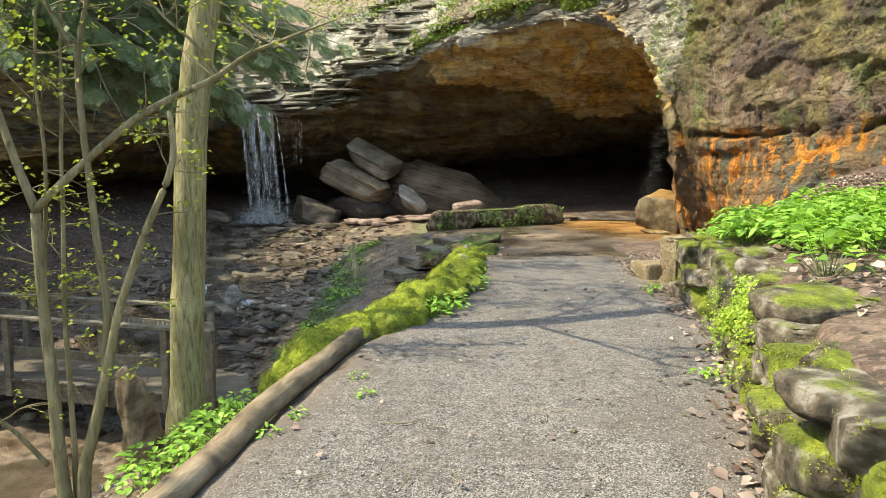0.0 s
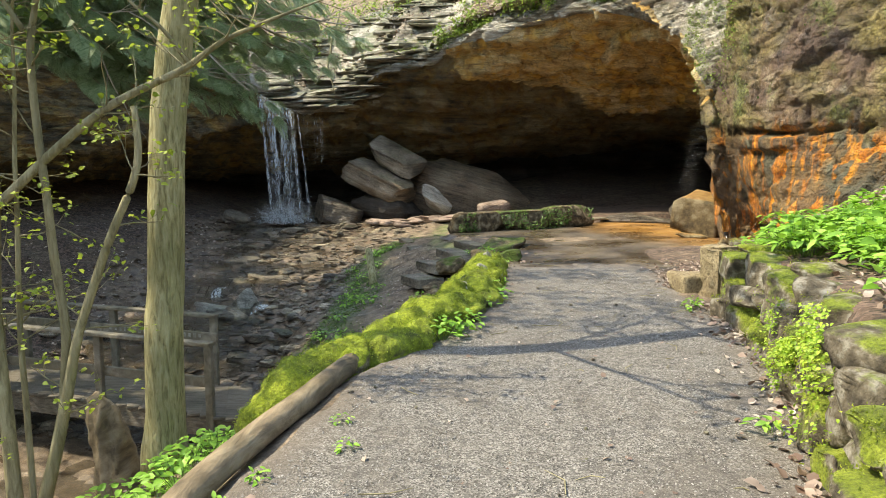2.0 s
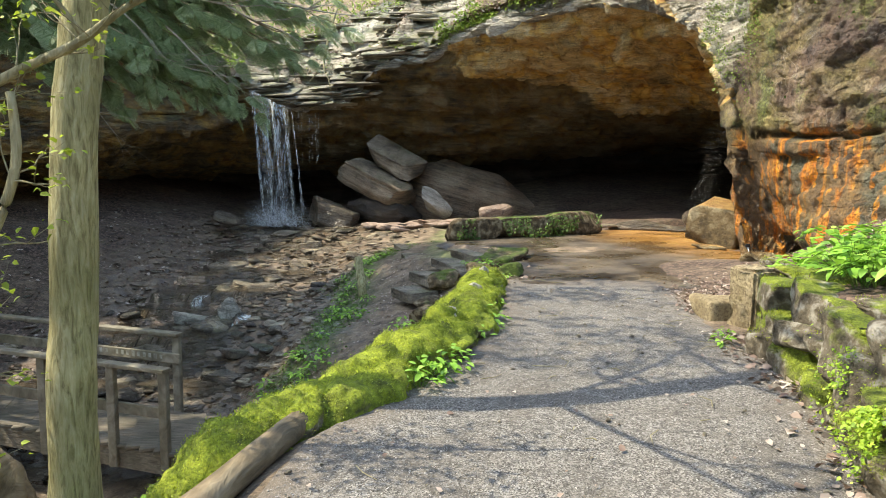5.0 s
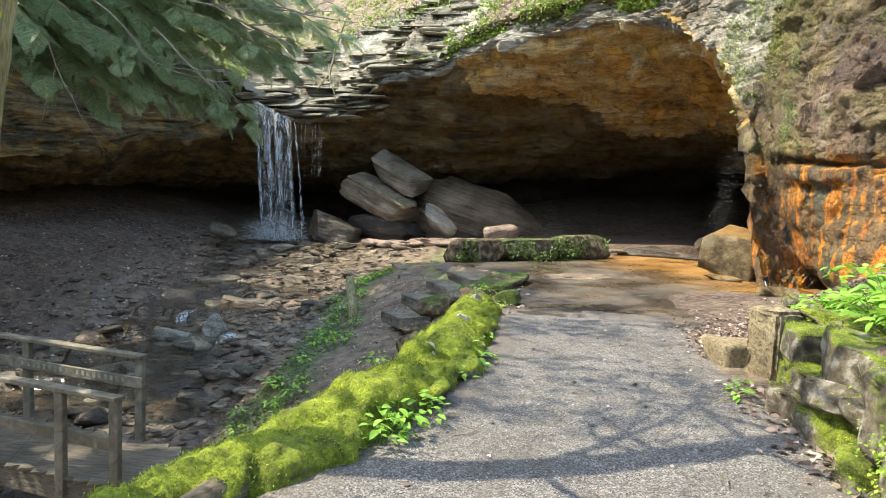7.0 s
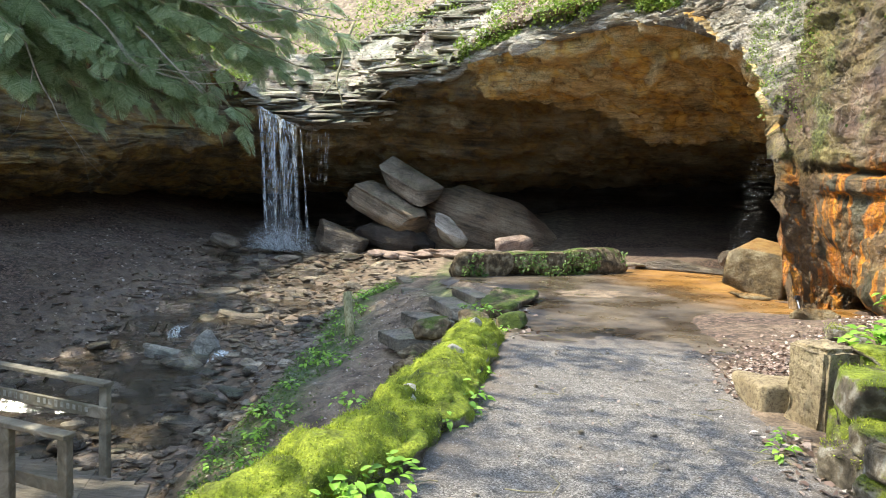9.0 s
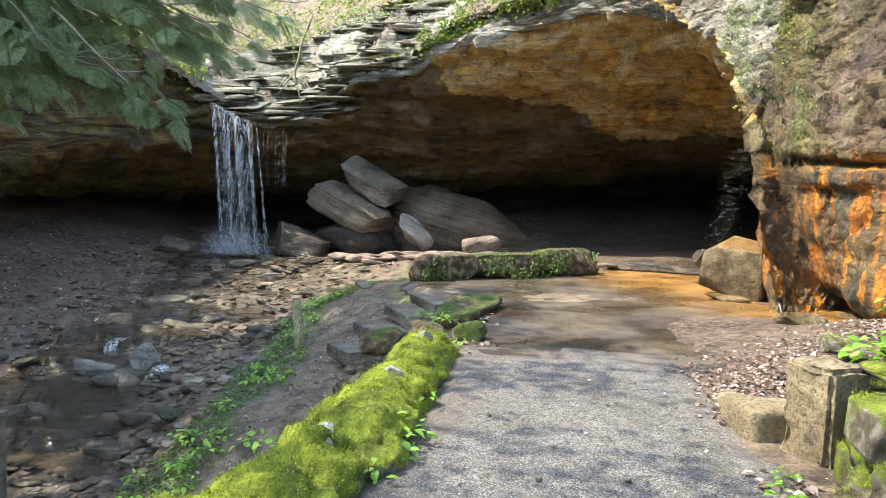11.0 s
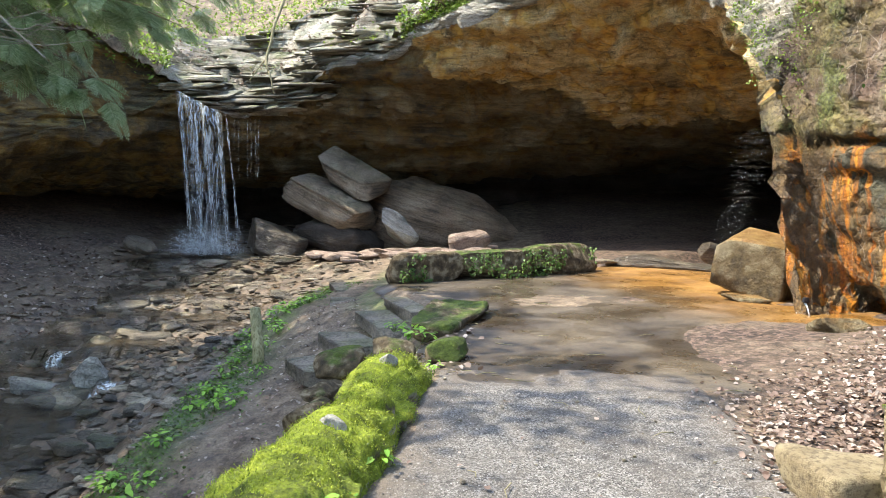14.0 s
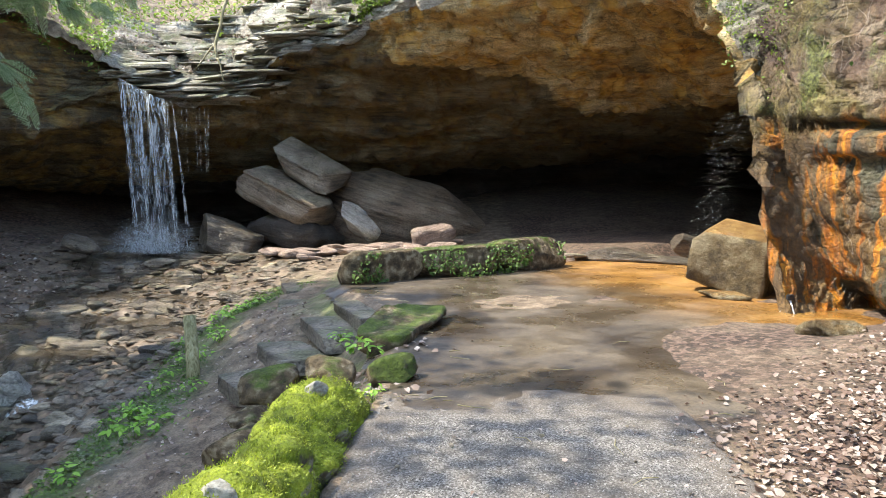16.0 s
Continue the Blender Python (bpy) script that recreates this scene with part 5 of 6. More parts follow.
for x, y, z, s, kinds in [(0.08, 6.65, 0.0, 0.85, PLANTS), (0.2, 6.95, 0.0, 0.75, PLANTS), (0.0, 6.4, 0.02, 0.7, PLANTS), (-0.1, 6.75, 0.12, 0.6, PLANTS), (0.5, 8.3, 0.0, 0.9, SMALL), (0.55, 8.55, 0.0, 1.0, SMALL), (0.42, 7.95, 0.0, 0.8, SMALL),
                          (-0.35, 8.3, -0.05, 0.8, SMALL), (-0.2, 7.6, 0.05, 0.6, SMALL), (0.6, 9.3, 0.02, 0.7, SMALL), (0.55, 12.6, 0.0, 0.9, SMALL), (0.4, 12.75, 0.0, 0.9, SMALL), (0.75, 11.35, 0.0, 0.6, SMALL), (0.15, 13.6, -0.1, 0.8, SMALL)]:
    put_plant(x, y, z, s, "green leafy plant growing out of the mossy stones", "plants on the mossy stones", kinds, rr)
for k in range(34):
    y = rr.uniform(10.3, 18.5)
    d = float(np.interp(y, [8, 10.5, 13.3, 16, 20], [2.6, 3.2, 3.0, 2.2, 1.6])) + rr.uniform(-0.45, 0.45)
    x = float(np.interp(y, LEFT_Y, LEFT_X)) - d
    put_plant(x, y, gz(x, y), rr.uniform(0.7, 1.1), "low green plant on the edge of the stream bank", "plants on the stream bank", SMALL, rr)
for k in range(13):
    x, y = rr.uniform(-2.4, -1.5), rr.uniform(4.4, 6.2)
    put_plant(x, y, gz(x, y), rr.uniform(0.65, 0.95), "bright leafy plant at the foot of the tree", "plants by the tree", PLANTS, rr)
for x, y in ((-0.75, 3.6), (-0.85, 3.3), (-0.5, 4.4), (-0.4, 4.0)):
    put_plant(x, y, 0.0, 0.4, "tiny plant sprouting through the gravel", "sprouts in the gravel", SMALL, rr)


# ---- trees ----
def branch_tree(start, heading, length, radius, depth, r, out, tips, up=0.15, bend=0.35):
    """Recursive bare branches: fills out with tubes, tips with end points."""
    pts, rad = [Vector(start)], [radius]
    h = Vector(heading).normalized()
    n = 5
    for k in range(n):
        h = (h + Vector((r.uniform(-bend, bend), r.uniform(-bend, bend), r.uniform(-bend, bend) + up)) * 0.4).normalized()
        pts.append(pts[-1] + h * length / n)
        rad.append(radius * (1 - 0.55 * (k + 1) / n))
    out.append((pts, rad))
    if depth == 0:
        tips.extend([(pts[-1], h), (pts[-3], h)])
        return
    for k in range(r.randint(2, 4)):
        i = r.randint(2, n)
        side = (h + Vector((r.uniform(-1, 1), r.uniform(-1, 1), r.uniform(-0.5, 0.8)))).normalized()
        branch_tree(pts[i], side, length * r.uniform(0.5, 0.75), rad[i] * 0.65, depth - 1, r, out, tips, up, bend)


def tubes_part(name, tubes, material, parent, sides=5):
    v, f = [], []
    for pts, rad in tubes:
        ref = Vector((0.31, 0.17, 0.93))
        base = len(v)
        for k, p in enumerate(pts):
            t = (Vector(pts[min(k + 1, len(pts) - 1)]) - Vector(pts[max(k - 1, 0)])).normalized()
            a = t.cross(ref)
            a = a.normalized() if a.length > 0.1 else t.cross(Vector((1, 0, 0))).normalized()
            b = t.cross(a)
            for i in range(sides):
                c = 2 * math.pi * i / sides
                v.append(tuple(Vector(p) + (a * math.cos(c) + b * math.sin(c)) * rad[k]))
        for k in range(len(pts) - 1):
            for i in range(sides):
                j = (i + 1) % sides
                f.append((base + k * sides + i, base + k * sides + j, base + (k + 1) * sides + j, base + (k + 1) * sides + i))
    return mesh_object(name, v, f, material, parent)


def leaf_cloud(name, centres, per, radius, size, material, parent, seed, shape=(SIMPLE_V, SIMPLE_F), flat=0.5):
    r = np.random.RandomState(seed)
    c = np.repeat(np.array([tuple(x) for x in centres]), per, axis=0)
    n = len(c)
    place = c + r.normal(0, radius, (n, 3)) * np.array((1, 1, 0.7))
    m = turn_matrices(place, r.uniform(0, 6.28, n), r.normal(0, flat, n), r.normal(0, flat, n), size * r.uniform(0.55, 1.3, n))
    v, f = scatter_shapes(shape[0], shape[1], m)
    return mesh_object(name, v, f, material, parent)


def off_tree(x, y, lean, height, seed, crown, per=7, size=0.11, base=None):
    """A tall spring tree out of view, whose crown dapples the path or shades the stream."""
    r = random.Random(seed)
    ob = tagged(new("tree"), "tall unseen spring tree that dapples the path or is added to shade the stream", "tree")
    base = gz(x, y) if base is None else base
    p, q = wobble([(x, y, base - 0.2), (x + lean * 0.3, y, base + height * 0.4), (x + lean, y + 0.3, base + height)], [0.24, 0.18, 0.04], 40, 0.08, seed)
    part("trunk", tube(p, q, 12), M_BARK, ob, shade=True)
    out, ends = [], []
    for k in range(crown):
        i = r.randint(18, 38)
        a = r.uniform(0, 6.28)
        branch_tree(p[i], (math.cos(a), math.sin(a), 0.4), r.uniform(2.0, 3.2), 0.045, 3, r, out, ends)
    tubes_part("branch_work", out, M_STEM, ob)
    leaf_cloud("foliage", [e[0] for e in ends], per, 0.25, size, M_UNDER, ob, seed)


off_tree(-8.8, 2.6, 0.3, 12, 301, 10)
off_tree(-7.6, -1.0, 0.4, 12, 302, 10)
off_tree(-9.0, 10.4, 0.2, 13, 303, 12, 8, 0.14)
# three unseen trees added on the left cliff top to shade the stream bed
off_tree(-16.0, 12.5, 0.3, 9, 304, 11, 8, 0.24, 6.0)
off_tree(-15.6, 17.2, 0.3, 9, 305, 10, 8, 0.24, 6.2)
off_tree(-14.4, 18.8, 0.2, 8, 306, 5, 8, 0.2, 5.8)

r = random.Random(21)
tree = tagged(new("tree"), "slender tree with furrowed yellow-green bark and fresh buds", "tree")
tp, tr = wobble([(-2.42, 6.02, -1.15), (-2.36, 6.0, -0.6), (-2.3, 5.98, 0.6), (-2.22, 5.98, 1.8), (-2.05, 6.05, 3.2), (-1.95, 6.1, 3.9), (-1.8, 6.6, 5.4), (-1.6, 7.4, 7.5), (-1.5, 8.0, 11)], [0.2, 0.165, 0.15, 0.14, 0.135, 0.13, 0.125, 0.09, 0.04], 60, 0.02, 12)
bm = tube(tp, tr, 20)
co = np.array([v.co[:] for v in bm.verts])
bm.normal_update()
for v, k in zip(bm.verts, 0.02 * fbm(co * np.array((14, 14, 3.5)), 3, 4)):
    v.co += v.normal * float(k)
part("trunk", bm, M_BARK, tree, shade=True)
limbs, tips = [], []
for h0 in (4.2, 5.0, 5.8, 6.6, 7.4, 8.2, 9.0):
    for q in range(2):
        i = min(range(len(tp)), key=lambda j: abs(tp[j][2] - h0))
        a = r.uniform(0, 6.28)
        branch_tree(tp[i], (math.cos(a), math.sin(a), 0.45), 1.9, 0.035, 2, r, limbs, tips)
tubes_part("branches", limbs, M_STEM, tree)
leaf_cloud("foliage", [t[0] for t in tips], 5, 0.12, 0.07, M_BUD, tree, 31)

shrub = tagged(new("shrub"), "multi-stemmed bare shrub with small yellow-green leaves", "shrub")
stems = [
    ([(-3.1, 5.15, -1.5), (-3.18, 5.2, -0.9), (-3.22, 5.2, 0.4), (-3.24, 5.2, 1.15)], [0.085, 0.075, 0.06, 0.055]),
    ([(-3.24, 5.2, 1.15), (-2.85, 5.22, 1.55), (-2.42, 5.25, 1.91), (-2.0, 5.3, 2.16), (-1.72, 5.3, 2.27), (-1.55, 5.3, 2.42), (-1.17, 5.3, 2.56), (-0.79, 5.35, 2.70)], [0.05, 0.046, 0.042, 0.036, 0.034, 0.026, 0.018, 0.008]),
    ([(-3.24, 5.2, 1.15), (-3.36, 5.2, 1.5), (-3.48, 5.2, 1.91), (-3.62, 5.2, 2.6), (-3.8, 5.2, 3.5)], [0.05, 0.045, 0.04, 0.03, 0.015]),
    ([(-3.0, 5.2, -1.5), (-2.98, 5.2, -1.1), (-2.86, 5.2, -0.7), (-2.75, 5.2, -0.27), (-2.6, 5.2, 0.35), (-2.35, 5.2, 1.0), (-2.1, 5.2, 1.5), (-2.07, 5.2, 1.7), (-2.1, 5.2, 1.98)], [0.085, 0.075, 0.065, 0.06, 0.045, 0.042, 0.038, 0.036, 0.03]),
    ([(-2.75, 5.2, -0.27), (-2.72, 5.22, 0.3), (-2.77, 5.22, 1.04), (-2.84, 5.22, 1.8), (-2.86, 5.22, 2.5), (-2.75, 5.22, 2.75), (-2.68, 5.22, 3.4)], [0.05, 0.046, 0.042, 0.038, 0.034, 0.026, 0.012]),
    ([(-2.86, 5.22, 2.5), (-3.05, 5.2, 2.8), (-3.2, 5.2, 3.3)], [0.026, 0.022, 0.01]),
    ([(-3.2, 5.1, -0.95), (-3.4, 5.0, -0.65), (-3.6, 4.9, -0.45), (-3.9, 4.7, -0.3)], [0.03, 0.026, 0.022, 0.015]),
    ([(-3.1, 5.3, -1.4), (-3.12, 5.3, 0.2), (-3.05, 5.3, 1.3), (-3.05, 5.3, 2.3), (-2.95, 5.3, 3.1)], [0.035, 0.03, 0.024, 0.018, 0.01]),
    ([(-3.2, 5.3, -1.4), (-3.3, 5.35, 0.6), (-3.18, 5.3, 1.6), (-3.25, 5.3, 2.6), (-3.1, 5.3, 3.3)], [0.03, 0.026, 0.02, 0.016, 0.01]),
    ([(-1.72, 5.3, 2.27), (-1.85, 5.2, 2.5), (-2.1, 5.15, 2.7), (-2.3, 5.1, 3.0)], [0.022, 0.018, 0.014, 0.008]),
]
twigs, tips = [], []
for k, (pts, rad) in enumerate(stems):
    p, q = wobble(pts, [0.74 * w for w in rad], 9 * len(pts), 0.018, 40 + k)
    part("stem", tube(p, q, 10), M_STEM, shrub, shade=True)
    for _ in range(12 if k not in (0, 6) else 4):
        i = r.randint(len(p) // 3, len(p) - 1)
        a = r.uniform(0, 6.28)
        branch_tree(p[i], (math.cos(a), 0.5 * math.sin(a), r.uniform(-0.1, 0.7)), r.uniform(0.25, 0.5), 0.007, 1, r, twigs, tips, 0.1, 0.6)
tubes_part("twig_work", twigs, M_STEM, shrub, 4)["kind"] = "stuff"
leaf_cloud("foliage", [t[0] for t in tips], 3, 0.03, 0.042, M_BUD, shrub, 32)

stump = tagged(new("stump"), "broken stump with shaggy peeling bark", "stump")
bm = tube(*wobble([(-2.85, 6.1, -1.7), (-2.87, 6.1, -1.0), (-2.98, 6.1, -0.62), (-3.05, 6.1, -0.45)], [0.21, 0.17, 0.14, 0.06], 30, 0.02, 9), 30)
co = np.array([v.co[:] for v in bm.verts])
bm.normal_update()
for v, k in zip(bm.verts, 0.06 * fbm(co * np.array((15, 15, 2.5)), 3, 14)):
    v.co += v.normal * float(k)
part("trunk", bm, M_LOG, stump, shade=True)

# hemlock that leans over the stream
rs = np.random.RandomState(77)
fv, ff = [], []
def blade(x, y, z, dx, dy, dz, w):
    """A narrow tapering tuft of needles."""
    k = len(fv)
    fv.extend([(x, y, z), (x + dx * 0.4 - dy * w, y + dy * 0.4 + dx * w, z + dz * 0.4), (x + dx, y + dy, z + dz), (x + dx * 0.4 + dy * w, y + dy * 0.4 - dx * w, z + dz * 0.4)])
    ff.append((k, k + 1, k + 2, k + 3))


for side in (-1, 1):  # one flat feathered spray, length 1 along +y
    for k in range(12):
        t = 0.08 + 0.9 * k / 12
        ln = 0.5 * (1 - t) ** 0.8 + 0.08
        sag = -0.1 * t * t
        blade(0, t, sag, side * ln * 0.75, ln * 0.66, -0.12 * ln, 0.045)
        for j in range(int(ln / 0.07)):
            f0 = (j + 1) * 0.07 / ln
            for w in (-1, 1):
                blade(side * ln * 0.75 * f0, t + ln * 0.66 * f0, sag - 0.12 * ln * f0, side * 0.055 + w * 0.035, 0.055 - w * side * w * 0.02 + (0.045 if w * side < 0 else -0.02), -0.02, 0.13)
blade(0, 0, 0, 0, 1.02, -0.1, 0.012)
SPRAY_V, SPRAY_F = np.array(fv), np.array(ff)
hemlock = tagged(new("hemlock_tree"), "evergreen hemlock with drooping feathery boughs over the stream", "tree")
part("trunk", tube(*wobble([(-10.2, 14.5, -0.5), (-10.0, 14.4, 3), (-9.8, 14.3, 8), (-9.7, 14.2, 15)], [0.32, 0.28, 0.2, 0.06], 30, 0.04, 17), 12), M_STEM, hemlock, shade=True)
boughs = [((-9.9, 14.4, 4.6), (-6.6, 14.3, 3.0)), ((-9.9, 14.4, 5.2), (-5.2, 14.6, 2.95)), ((-9.8, 14.3, 5.6), (-3.6, 15.0, 3.7)), ((-9.8, 14.3, 5.9), (-2.9, 14.6, 4.2)), ((-9.8, 14.3, 4.9), (-6.2, 13.6, 3.7)),
          ((-9.9, 14.4, 4.2), (-7.6, 13.6, 3.2)), ((-9.8, 14.3, 6.4), (-4.2, 13.6, 4.9)), ((-9.8, 14.3, 6.8), (-5.4, 12.2, 5.4)), ((-9.9, 14.4, 5.0), (-8.0, 11.5, 3.6)), ((-9.8, 14.3, 5.4), (-7.0, 15.8, 4.2)), ((-9.8, 14.3, 6.2), (-4.5, 16.2, 4.8)), ((-9.8, 14.3, 4.4), (-4.6, 14.9, 2.6))]
boughs = [(a, (b[0] + 0.7, b[1], b[2])) for a, b in boughs]
LOW_BOUGHS = [(-6.4, 14.6, 2.7), (-5.4, 14.2, 2.9), (-4.1, 14.7, 2.95), (-3.3, 14.8, 3.5), (-7.2, 14.0, 3.1), (-6.0, 15.0, 3.3), (-4.6, 15.3, 3.4), (-5.6, 13.5, 3.5), (-3.8, 14.2, 3.9), (-6.8, 13.2, 3.8), (-2.7, 15.2, 4.2), (-7.6, 15.0, 3.4)]
boughs += [((-9.8, 14.3, 6.3), e) for e in [(-3.2, 14.8, 4.6), (-4.0, 15.2, 4.3), (-2.5, 15.0, 4.8), (-5.6, 14.2, 4.3), (-3.4, 13.8, 5.3), (-6.4, 15.0, 4.1), (-2.9, 15.3, 3.9), (-4.8, 14.4, 3.6), (-4.2, 14.6, 3.5), (-3.9, 14.9, 3.9), (-4.8, 14.2, 3.3), (-5.2, 14.8, 3.7), (-4.4, 15.2, 4.3)]]
for k in range(12):
    a = rs.uniform(-1.7, 1.4)
    h0 = 7.6 + 0.5 * k
    ln = 5.6 - 0.25 * k
    boughs.append(((-9.8, 14.3, h0), (-9.8 + ln * math.cos(a), 14.3 + ln * math.sin(a), h0 - 0.8)))
boughs[25:25] = [((-9.8, 14.3, 5.0 + 0.12 * k), e) for k, e in enumerate(LOW_BOUGHS)]
wood, mats = [], []
for k, (a, b) in enumerate(boughs):
    a, b = Vector(a), Vector(b)
    mid = a.lerp(b, 0.5) + Vector((0, 0, 0.35))
    p, q = wobble([a, mid, b], [0.05, 0.03, 0.008], 20, 0.08, 90 + k)
    wood.append((p, q))
    axis = (b - a).normalized()
    for i in range(4, 20):
        for sd in (-1, 1, 0, -1) if k < 37 else (-1, 1):
            out = Vector((-axis.y, axis.x, 0)) * sd
            h = (axis * rs.uniform(0.4, 1.0) + out * rs.uniform(0.5, 1.0) + Vector((0, 0, rs.uniform(-1.0, -0.1)))).normalized()
            size = rs.uniform(0.35, 0.8) * (1.15 - 0.5 * i / 20)
            x = h.cross(Vector((0, 0, 1))).normalized()
            z = x.cross(h)
            roll = rs.normal(0, 0.4)
            xr = x * math.cos(roll) + z * math.sin(roll)
            zr = z * math.cos(roll) - x * math.sin(roll)
            mm = np.eye(4)
            mm[:3, 0], mm[:3, 1], mm[:3, 2] = np.array(xr) * size, np.array(h) * size, np.array(zr) * size
            mm[:3, 3] = np.array(p[i])
            mats.append(mm)
tubes_part("bough_work", wood, M_STEM, hemlock, 6)
v, f = scatter_shapes(SPRAY_V, SPRAY_F, mats)
mesh_object("foliage", v, f, M_HEMLOCK, hemlock, shade=False)

rb = random.Random(58)
for start, way in [((-7.4, 14.0, 4.6), (1, -0.1, -0.25)), ((-6.4, 13.8, 4.5), (1, 0.0, -0.3)), ((-5.0, 13.9, 4.6), (1, -0.1, -0.3)), ((-7.0, 13.6, 3.9), (0.3, 0, -1)), ((-4.2, 14.0, 4.4), (0.8, 0, -0.6)), ((-6.0, 14.0, 3.6), (0.9, 0, -0.5)), ((-3.4, 14.2, 4.5), (0.9, 0, -0.2)), ((-5.2, 13.8, 4.0), (0.7, 0.1, -0.7))]:
    dry = []
    branch_tree(start, way, 1.5, 0.02, 2, rb, dry, [], 0.0, 0.5)
    tubes_part("dead_branch", dry, M_DEADWOOD, hemlock, 5)

# ---- water ----
wx, wy = np.arange(-9.5, -1.0, 0.08), np.arange(3.0, 26.0, 0.08)
X, Y = np.meshgrid(wx, wy, indexing="ij")
d = np.abs(X - np.interp(Y, CHANNEL_Y, CHANNEL_X))
YW = Y + 1.1 * fbm(np.stack([X, Y, 0 * X], -1).reshape(-1, 3) * 0.55, 4, 66).reshape(X.shape)
base = ground_height(np.interp(YW, CHANNEL_Y, CHANNEL_X) + 0.4, YW, rough=False)
level = np.floor(base * 4.5) / 4.5 + 0.13
smooth_ground = ground_height(X, Y, rough=False)
keep = (d < 2.3) & (level > smooth_ground - 0.12)
stream = mesh_object("water_stream", *trim_sheet(X, Y, level, keep), M_WATER)
tagged(stream, "shallow brown stream water between stones", "water", kind="structure")

fall = tagged(new("waterfall"), "thin white waterfall dropping from the rock ledge", "waterfall")
rw = np.random.RandomState(19)


def water_threads(n, x0, x1, y0, y1, z0, z1, foot, r0, seed, push=0.35, drift=0.0):
    out = []
    q = np.random.RandomState(seed)
    for k in range(n):
        f = q.rand()
        top = Vector((x0 + (x1 - x0) * f, y0 + (y1 - y0) * f + q.uniform(-0.08, 0.08), z0 + (z1 - z0) * f))
        end = foot + (q.uniform(0, 1.2) if q.rand() > 0.55 else 0)
        start = 0.0 if q.rand() > 0.35 else q.uniform(0, 0.5)
        pts, rad = [], []
        steps = 14
        w = q.uniform(0.4, 1.0) * r0
        for i in range(steps + 1):
            t = start + (1 - start) * i / steps
            z = top.z + (end - top.z) * t
            pts.append(top + Vector((q.normal(0, 0.012) + drift * (1 - 0.35 * f) * t + push * 0.4 * math.sqrt(t), -push * math.sqrt(t), z - top.z)))
            rad.append(w * (0.35 + 0.9 * abs(math.sin(3.0 * t * (1 + f) + 6 * f))) * (1 if 0 < i < steps else 0.2))
        out.append((pts, rad))
    return out


m = Mat("white_water", 0.12)
m.color((0.74, 0.78, 0.79))
m.l(m.ramp(m.noise((9.0, 9.0, 4.0), 4), (0.42, 0.03), (0.62, 0.6)), m.b.inputs["Alpha"])
M_WHITE = m.m
groups = []
for k, (xa, w, n) in enumerate([(-6.9, 0.12, 8), (-6.66, 0.2, 12), (-6.36, 0.1, 6), (-6.08, 0.14, 8), (-5.8, 0.06, 4)]):
    f0 = (xa + 6.95) / 1.2
    xa = -7.72 + 1.5 * f0
    groups += water_threads(n, xa, xa + w, 25.3 + 0.15 * f0, 25.32 + 0.15 * f0, 4.2 - 0.7 * f0, 4.17 - 0.7 * f0, -0.42, 0.014, 5 + k, 0.3, 0.4)
tubes_part("threads", groups, M_WHITE, fall)
tubes_part("fine_threads", water_threads(9, -6.05, -5.35, 25.45, 25.6, 3.45, 3.42, 1.7, 0.004, 6, 0.05), M_WHITE, fall)
X, Y = np.meshgrid(np.linspace(0, 1, 26), np.linspace(0, 1, 60), indexing="ij")
sx = -7.7 + 1.35 * X + 0.12 * np.sqrt(Y) + 0.42 * Y * (1 - 0.5 * X)
sy = 25.35 + 0.12 * X - 0.32 * np.sqrt(Y) + 0.09 * np.sin(X * 17 + Y * 3)
sz = (4.2 - 0.68 * X) * (1 - Y) - 0.42 * Y
sheet = mesh_object("sheet", np.stack([sx, sy, sz], -1).reshape(-1, 3), grid_faces(26, 60), M_FALL, fall)
a = sheet.data.attributes.new("body", "FLOAT", "POINT")
a.data.foreach_set("value", (np.sin(X * math.pi) ** 0.5 * (0.75 + 0.5 * np.exp(-Y * 9) - 0.15 * Y)).astype(np.float32).ravel())
OCT_V = np.array([(1, 0, 0), (-1, 0, 0), (0, 1, 0), (0, -1, 0), (0, 0, 1.6), (0, 0, -1.6)])
OCT_F = [(0, 2, 4), (2, 1, 4), (1, 3, 4), (3, 0, 4), (2, 0, 5), (1, 2, 5), (3, 1, 5), (0, 3, 5)]


def drops(name, place, size, parent):
    n = len(place)
    v, f = scatter_shapes(OCT_V, OCT_F, turn_matrices(place, np.zeros(n), np.zeros(n), np.zeros(n), size))
    return mesh_object(name, v, f, M_WHITE, parent)


n = 15000
q = rw.normal(0, 1, (n, 3))
place = np.stack([-6.72 + 0.42 * q[:, 0], 25.0 + 0.3 * q[:, 1], -0.45 + 0.34 * np.abs(q[:, 2])], 1)
drops("splash", place, 0.0085 * (0.4 + rw.rand(n)), fall)
seep = tagged(new("dripping_seep"), "scattered drops falling from the arch beside the cliff", "waterfall")
n = 420
t = rw.rand(n)
drops("drops", np.stack([5.55 - 0.5 * t + rw.normal(0, 0.12, n), 17.2 + rw.normal(0, 0.15, n), 2.6 - 2.2 * t], 1), 0.0055 * (0.5 + rw.rand(n)), seep)["kind"] = "stuff"
cascade = tagged(new("cascade"), "small white cascade between stones in the stream", "waterfall")
